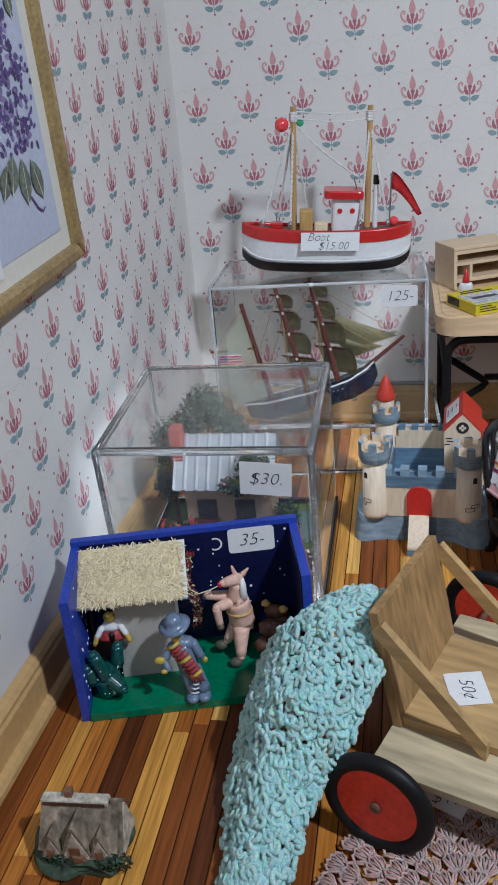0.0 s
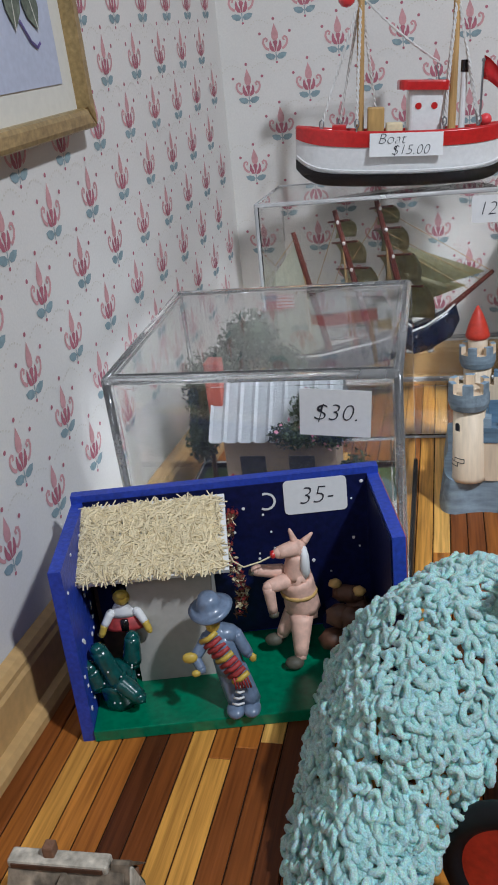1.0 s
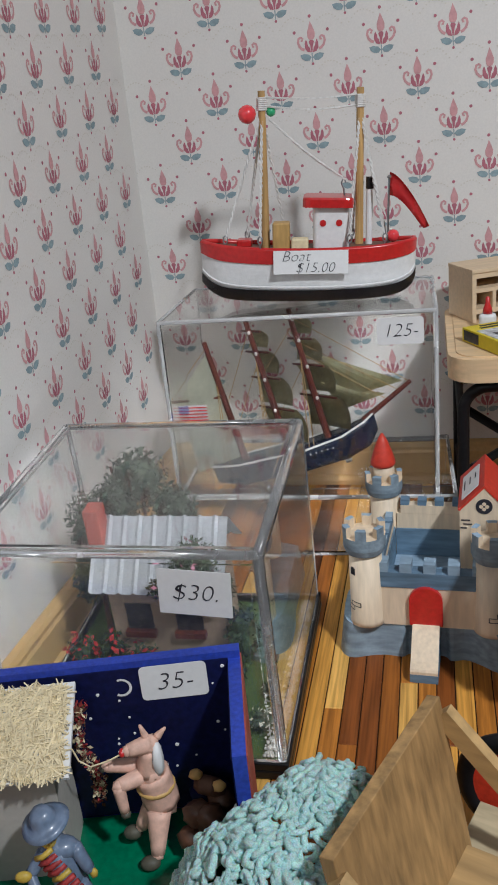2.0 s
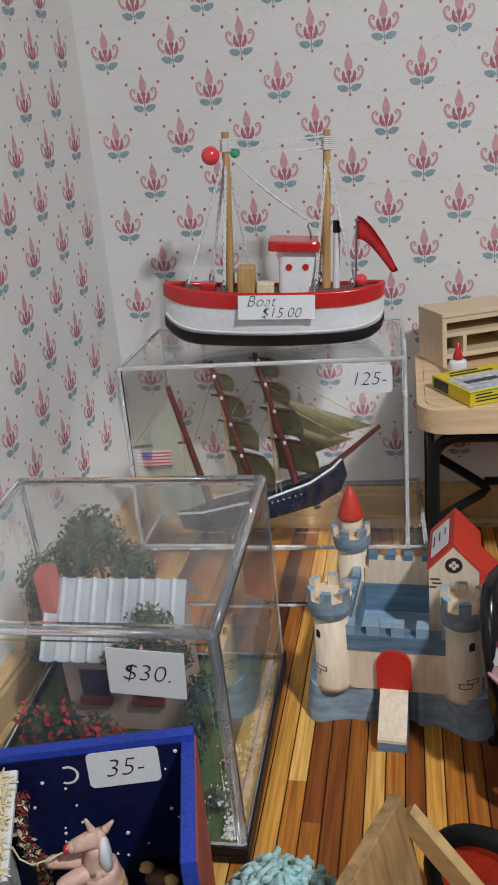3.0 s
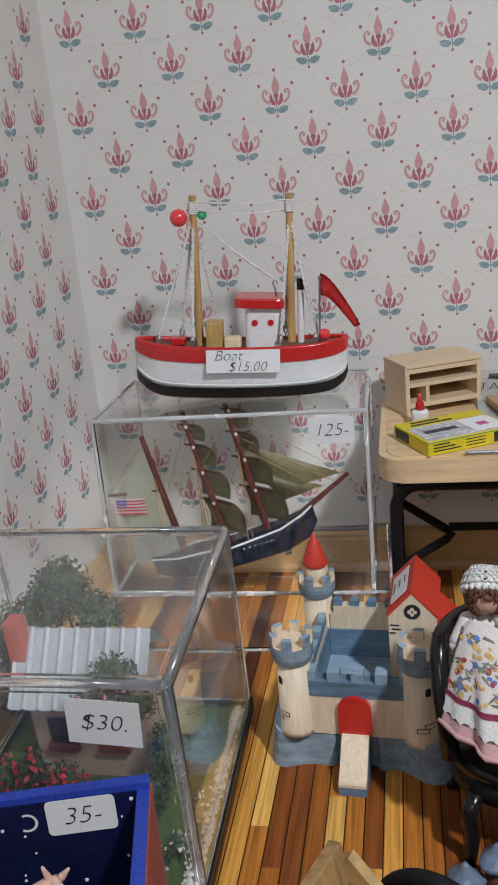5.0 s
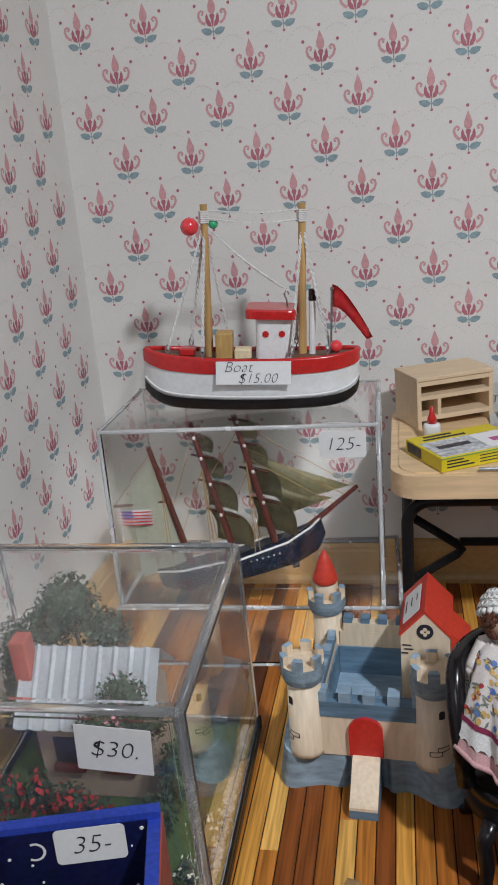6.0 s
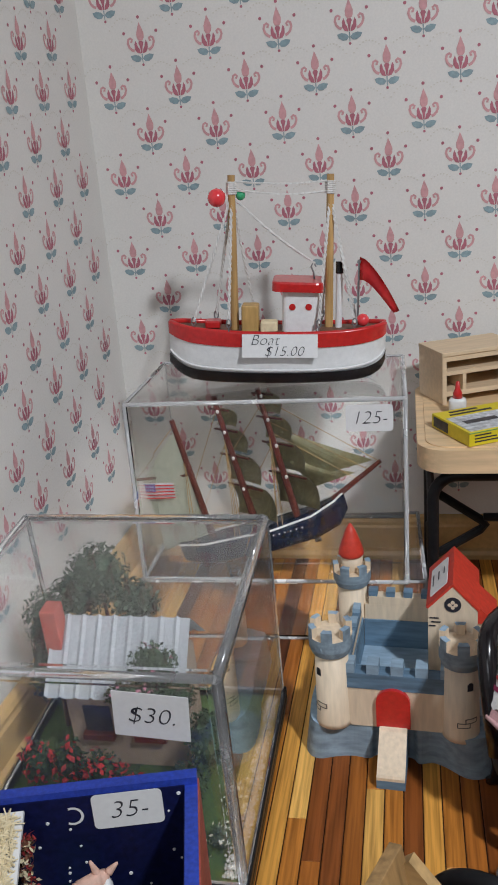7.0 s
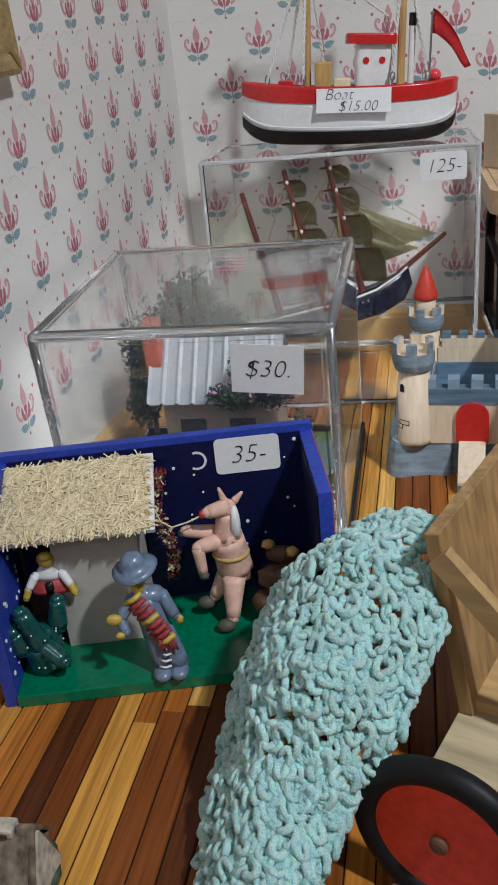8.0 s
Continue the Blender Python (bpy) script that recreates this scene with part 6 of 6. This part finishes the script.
# ---- mint crochet scarf ----
PROF = [  # share of length, then left edge, crest and right edge
    (0.00, (0.053, 0.385, 0.026), (0.0714, 0.376, 0.0432), (0.0882, 0.362, 0.0442)),
    (0.15, (0.036, 0.376, 0.008), (0.0623, 0.352, 0.0565), (0.0872, 0.336, 0.0541)),
    (0.35, (0.020, 0.358, 0.004), (0.0492, 0.328, 0.0605), (0.0800, 0.304, 0.0560)),
    (0.60, (0.0185, 0.322, 0.003), (0.0411, 0.294, 0.0509), (0.0690, 0.279, 0.0430)),
    (0.80, (0.0185, 0.287, 0.003), (0.038, 0.274, 0.029), (0.0555, 0.266, 0.024)),
    (1.00, (0.0240, 0.245, 0.003), (0.036, 0.236, 0.014), (0.046, 0.232, 0.010)),
]


def scarf_pt(s, c):
    """s along, c across from 0 (left) to 1 (right)."""
    for (s0, a0, m0, b0), (s1, a1, m1, b1) in zip(PROF, PROF[1:]):
        if s <= s1:
            k = (s - s0) / (s1 - s0)
            k = k * k * (3 - 2 * k) * 0.5 + k * 0.5
            a, m, b = (Vector(p).lerp(Vector(q), k) for p, q in ((a0, a1), (m0, m1), (b0, b1)))
            break
    ctrl = m * 2 - (a + b) * 0.5
    over = max(0.0, c - 1)
    c = min(1.0, c)
    p = a * (1 - c) ** 2 + ctrl * 2 * c * (1 - c) + b * c * c + Vector((-0.02, 0, -0.05)) * over
    return p + Vector((0, 0, 0.0016 * noise.noise(Vector((s * 9, c * 4, 0.3)))))


rng = random.Random(31)
bm = bmesh.new()
ROWS_, COLS_ = 40, 18
for i in range(ROWS_ + 1):
    for j in range(COLS_ + 6):
        if rng.random() < 0.05:
            continue
        for lay in range(3):
            s = min(1, max(0, (i + rng.uniform(-0.25, 0.25) + 0.5 * lay) / ROWS_))
            c = min(1.28, max(0, (j + rng.uniform(-0.2, 0.2) + 0.5 * (i % 2)) / COLS_))
            p = scarf_pt(s, c)
            u = (scarf_pt(s, c + 0.02) - scarf_pt(s, max(0, c - 0.02))).normalized()
            v = (scarf_pt(min(1, s + 0.02), c) - scarf_pt(max(0, s - 0.02), c)).normalized()
            w = u.cross(v)
            if w.z < 0:
                w = -w
            stitch(bm, p + w * (0.0004 * lay + rng.uniform(-0.0016, 0.0012)), v, u, w, 0.0025, 0.00098, rng, 0, 2.4, 0.5)
scarf = thing("crochet_scarf", pose(0, 0, 0), "mint green crocheted scarf heaped on the floor", "scarf")
tagged(part("stitchwork", bm, "mint", scarf, "chunky mint yarn loops", True), kind="stuff")

# ---- pink crochet mat ----
bm = bmesh.new()
MX, MY = 0.112, 0.236
for ring in range(1, 9):
    r = 0.0064 * ring
    n = max(5, int(2 * math.pi * r / 0.0105))
    for i in range(n):
        a = 2 * math.pi * (i + 0.5 * (ring % 2) + rng.uniform(-0.08, 0.08)) / n
        u, v = Vector((math.cos(a), math.sin(a), 0)), Vector((-math.sin(a), math.cos(a), 0))
        foot = Vector((MX, MY, 0.0018)) + u * (r - 0.0036)
        tips = []
        for k in range(5):
            t = (k - 2) / 2
            tip = foot + u * (0.0066 - 0.0016 * t * t + rng.uniform(-0.0004, 0.0004)) + v * (0.0047 * t) + Vector((0, 0, rng.uniform(0.0004, 0.0022)))
            bend = foot.lerp(tip, 0.5) + v * (0.0008 * t) + Vector((0, 0, 0.0008))
            for off in (-0.00045, 0.00045):
                tube(bm, [foot + v * off, bend + v * off * 1.5, tip + v * off], 0.00050, 5)
            tips.append(tip)
        for p, q in zip(tips, tips[1:]):
            tube(bm, [p, p.lerp(q, 0.5) + u * 0.0013 + Vector((0, 0, 0.0006)), q], 0.00062, 5)
        stitch(bm, foot, u, v, Vector((0, 0, 1)), 0.0018, 0.00055, rng, 0, 1.0)
mat_pink = thing("crochet_mat", pose(0, 0, 0), "dusty pink crocheted round mat on the floor", "doily")
tagged(part("stitchwork", bm, "blush", mat_pink, "fine pink yarn loops", True), kind="stuff")

# ---- cream crochet bundle beside the chair ----
bm = bmesh.new()
for _ in range(1300):
    a, h = rng.uniform(0, 2 * math.pi), rng.random()
    r = 0.0215 * (1 - 0.12 * h) * (1 + 0.12 * math.sin(3 * a))
    p = Vector((0.2025 + r * math.cos(a), 0.408 + r * math.sin(a), 0.004 + 0.066 * h))
    w = Vector((math.cos(a), math.sin(a), 0.3)).normalized()
    u = Vector((-math.sin(a), math.cos(a), 0))
    stitch(bm, p, u, w.cross(u), w, 0.0034, 0.0009, rng)
cream = thing("crochet_bundle", pose(0, 0, 0), "cream crocheted bundle standing beside the chair", "crochet")
tagged(part("stitchwork", bm, "cream", cream, "cream yarn loops", True), kind="stuff")

# ---- wooden cart ----
AX = math.degrees(math.atan2(-0.378, 0.926))
cart = thing("wooden_cart", pose(0.0785, 0.2690, 0, 0, 0, AX), "raw wooden toy cart with red and black wheels", "toy cart")
R = 0.0222


def wheel(y, s):
    prof = [(0.0189 + 0.0034 * math.cos(a), 0.0032 * math.sin(a)) for a in (2 * math.pi * i / 12 for i in range(12))]
    bm = bmesh.new()
    seg_, rows = 40, []
    for i in range(seg_):
        a = 2 * math.pi * i / seg_
        rows.append([bm.verts.new((r * math.cos(a), d, r * math.sin(a))) for r, d in prof])
    for i in range(seg_):
        u, v = rows[i], rows[(i + 1) % seg_]
        for k in range(12):
            bm.faces.new((u[k], u[(k + 1) % 12], v[(k + 1) % 12], v[k]))
    w = part("wheel", lathe(bmesh.new(), [(0.0170, -0.0016), (0.0174, 0), (0.0170, 0.0016)], 36, pose(0, 0, 0, 90)), "wheelred", cart, "red painted wooden wheel")
    w.location = (0.0015, y, R)
    part("tyre", bm, "rubber", w, "black rubber tyre", True)
    part("hub_pin", lathe(bmesh.new(), [(0.0022, -0.0032), (0.0022, 0.0030), (0.0012, 0.0034)], 14, pose(0, 0, 0, 90 * s)), "deck", w, "dark wooden axle end")
    return w


wheel(0.0, 1)
wheel(0.1335, -1)
part("axle", tube(bmesh.new(), [(0.0015, 0.0, R), (0.0015, 0.1335, R)], 0.0018, 10), "deck", cart)
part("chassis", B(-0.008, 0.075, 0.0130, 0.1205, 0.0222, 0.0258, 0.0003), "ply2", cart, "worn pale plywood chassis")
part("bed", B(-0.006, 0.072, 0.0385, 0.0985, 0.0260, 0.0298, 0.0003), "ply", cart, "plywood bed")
bm = bmesh.new()
lean = math.degrees(math.atan2(0.0095, 0.052))
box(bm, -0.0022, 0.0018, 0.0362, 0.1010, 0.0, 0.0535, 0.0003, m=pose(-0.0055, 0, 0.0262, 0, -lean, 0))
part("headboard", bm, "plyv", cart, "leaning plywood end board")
for y0 in (0.0340, 0.0995):
    bm = bmesh.new()
    a, b = Vector((-0.0130, 0, 0.0735)), Vector((0.0315, 0, 0.0292))
    d = (b - a).normalized()
    nrm = Vector((-d.z, 0, d.x))
    o = [a - nrm * 0.003, b - nrm * 0.003 + d * 0.003, b + nrm * 0.003 - d * 0.003, a + nrm * 0.003]
    prism(bm, [(p.x, p.z) for p in o], y0, y0 + 0.0038, PX)
    part("side_rail", bm, "ply", cart, "sloping wooden side rail")
sticker("price_tag", cart, pose(0.0135, 0.0660, 0.0300, 0, 0, 0) @ pose(0, 0, 0, 0, 0, -58), 0.0200, 0.0165, "50\u00a2", 0.0085, "white card tag with handwritten price", 0.0004)
tg2 = thing("price_tag", pose(0.1060, 0.2880, 0.0060, 4, 0, -28), "white paper tag lying on the pink mat", "price tag")
part("card", B(-0.009, 0.009, -0.006, 0.006, 0, 0.0003), "card", tg2)
lettering("handwriting", "$12", 0.0085, pose(0, 0, 0.0004, 0, 0, 25), tg2)

# ---- resin cottage ----
cot = thing("cottage_ornament", pose(-0.0335, 0.2600, 0, 0, 0, 2) @ Matrix.Diagonal((1, 1, 1.25, 1)), "small grey resin thatched cottage ornament", "ornament")
part("base", blob(bmesh.new(), (0, -0.001, 0.002), (0.0205, 0.0165, 0.0048), 3, 0, 0.35), "moss", cot, "mossy green resin base")
part("wall", B(-0.0150, 0.0145, -0.0085, 0.0095, 0.002, 0.0095, 0.0006), "resin2", cot, "terracotta painted walls")
bm = bmesh.new()
prism(bm, [(-0.0125, 0.0072), (-0.0115, 0.0062), (-0.0012, 0.0158), (0.0022, 0.0158), (0.0125, 0.0072), (0.0022, 0.0176), (-0.0012, 0.0176)], -0.0155, 0.0155, YX)
bmesh.ops.subdivide_edges(bm, edges=bm.edges[:], cuts=3, use_grid_fill=True)
for v in bm.verts:
    v.co += Vector((noise.noise(v.co * 500), noise.noise(v.co * 510 + Vector((3, 0, 0))), noise.noise(v.co * 520 + Vector((0, 5, 0))))) * 0.0007
part("roof", bm, "resin", cot, "rough grey thatched roof")
rdg = part("ridge", B(-0.0160, 0.0112, -0.0022, 0.0026, 0.0168, 0.0190, 0.0006), "cream2", cot, "pale ridge cap with a dark groove")
part("groove", B(-0.0148, 0.0100, -0.0026, -0.0021, 0.0174, 0.0184), "brown", rdg)
for x, s in ((-0.0095, 1.15), (0.0000, 1.6), (0.0095, 1.15)):
    bm = bmesh.new()
    prism(bm, [(-0.0042 * s, 0), (0.0042 * s, 0), (0.0004 * s, 0.0078 * s), (-0.0004 * s, 0.0078 * s)], 0, 0.0105, pose(x, -0.0030, 0.0052) @ UP)
    d_ = part("dormer", bm, "resin", cot, "thatched dormer")
    bm = bmesh.new()
    prism(bm, [(-0.0034 * s, 0.0004), (0.0034 * s, 0.0004), (0, 0.0066 * s)], 0.0105, 0.0109, pose(x, -0.0030, 0.0052) @ UP)
    part("dormer_face", bm, "cream2", d_, "pale dormer gable")
    part("dormer_window", B(x - 0.0013 * s, x + 0.0013 * s, -0.0145, -0.0140, 0.0060, 0.0060 + 0.0028 * s), "resin2", d_)
bm = bmesh.new()
prism(bm, [(-0.0095, 0.003), (0.0085, 0.003), (0.0006, 0.0188), (-0.0006, 0.0188)], 0.0118, 0.0165, YX)
part("gable", bm, "resin", cot, "tall gable end")
bm = bmesh.new()
prism(bm, [(-0.0085, 0.003), (0.0078, 0.003), (0.0004, 0.0176), (-0.0004, 0.0176)], 0.0165, 0.0172, YX)
part("gable_face", bm, "cream2", cot, "pale plastered gable face")
part("chimney", B(-0.0065, -0.0035, -0.0005, 0.0028, 0.016, 0.0215, 0.0004), "resin2", cot)
part("porch", blob(bmesh.new(), (0.0005, -0.0125, 0.0052), (0.0045, 0.0030, 0.0034), 2, 0, 0.3), "resin2", cot, "terracotta porch")
bm = bmesh.new()
r9 = random.Random(9)
for _ in range(7):
    leaves(bm, (r9.uniform(-0.018, 0.019), r9.choice((-0.0145, -0.013, 0.010)), 0.005), (0.003, 0.0025, 0.0025), 60, 0.0009, r9)
part("shrubs", bm, "moss", cot)

# ---- floor strips, laid last ----
SWD = 0.0079
r7 = random.Random(77)
plank_meshes = {}


def plank_mesh(ln, bm=None, x=0, y=0):
    own = bm is None
    bm = bm or bmesh.new()
    w, g = SWD / 2 - 0.00024, 0.00035
    v = [bm.verts.new((x + a, y + b, c)) for a, b, c in ((-w, 0, -0.001), (w, 0, -0.001), (w, ln, -0.001), (-w, ln, -0.001), (-w + g, g, 0), (w - g, g, 0), (w - g, ln - g, 0), (-w + g, ln - g, 0), (-w, 0, -0.0003), (w, 0, -0.0003), (w, ln, -0.0003), (-w, ln, -0.0003))]
    bm.faces.new((v[4], v[5], v[6], v[7]))
    for i in range(4):
        j = (i + 1) % 4
        bm.faces.new((v[8 + i], v[8 + j], v[4 + j], v[4 + i]))
        bm.faces.new((v[i], v[j], v[8 + j], v[8 + i]))
    if own:
        me = bpy.data.meshes.new("plank")
        bmesh.ops.recalc_face_normals(bm, faces=bm.faces)
        bm.to_mesh(me)
        bm.free()
        me.materials.append(M["plank"])
        return me
    return bm


rest = bmesh.new()
LENS = [0.14, 0.19, 0.24, 0.30, 0.36]
count = 0
k = 0
x = -0.0745
while x < XR:
    y = -0.08 - r7.random() * 0.2
    while y < YB - 0.001:
        ln = r7.choice(LENS)
        ln = min(ln, YB - 0.0005 - y)
        if ln < 0.003:
            break
        near = -0.08 < x < 0.235 and y + ln > 0.20
        if near and count < 300:
            key = round(ln, 3)
            if key not in plank_meshes:
                plank_meshes[key] = plank_mesh(key)
            o = new("plank", plank_meshes[key])
            o.parent = floor
            o.location = (x, y, 0)
            count += 1
        else:
            plank_mesh(ln, rest, x, y)
        y += ln + 0.0001
    x += SWD
tagged(link("plank_field", rest, "plank", floor, "varnished strip flooring"), kind="stuff")
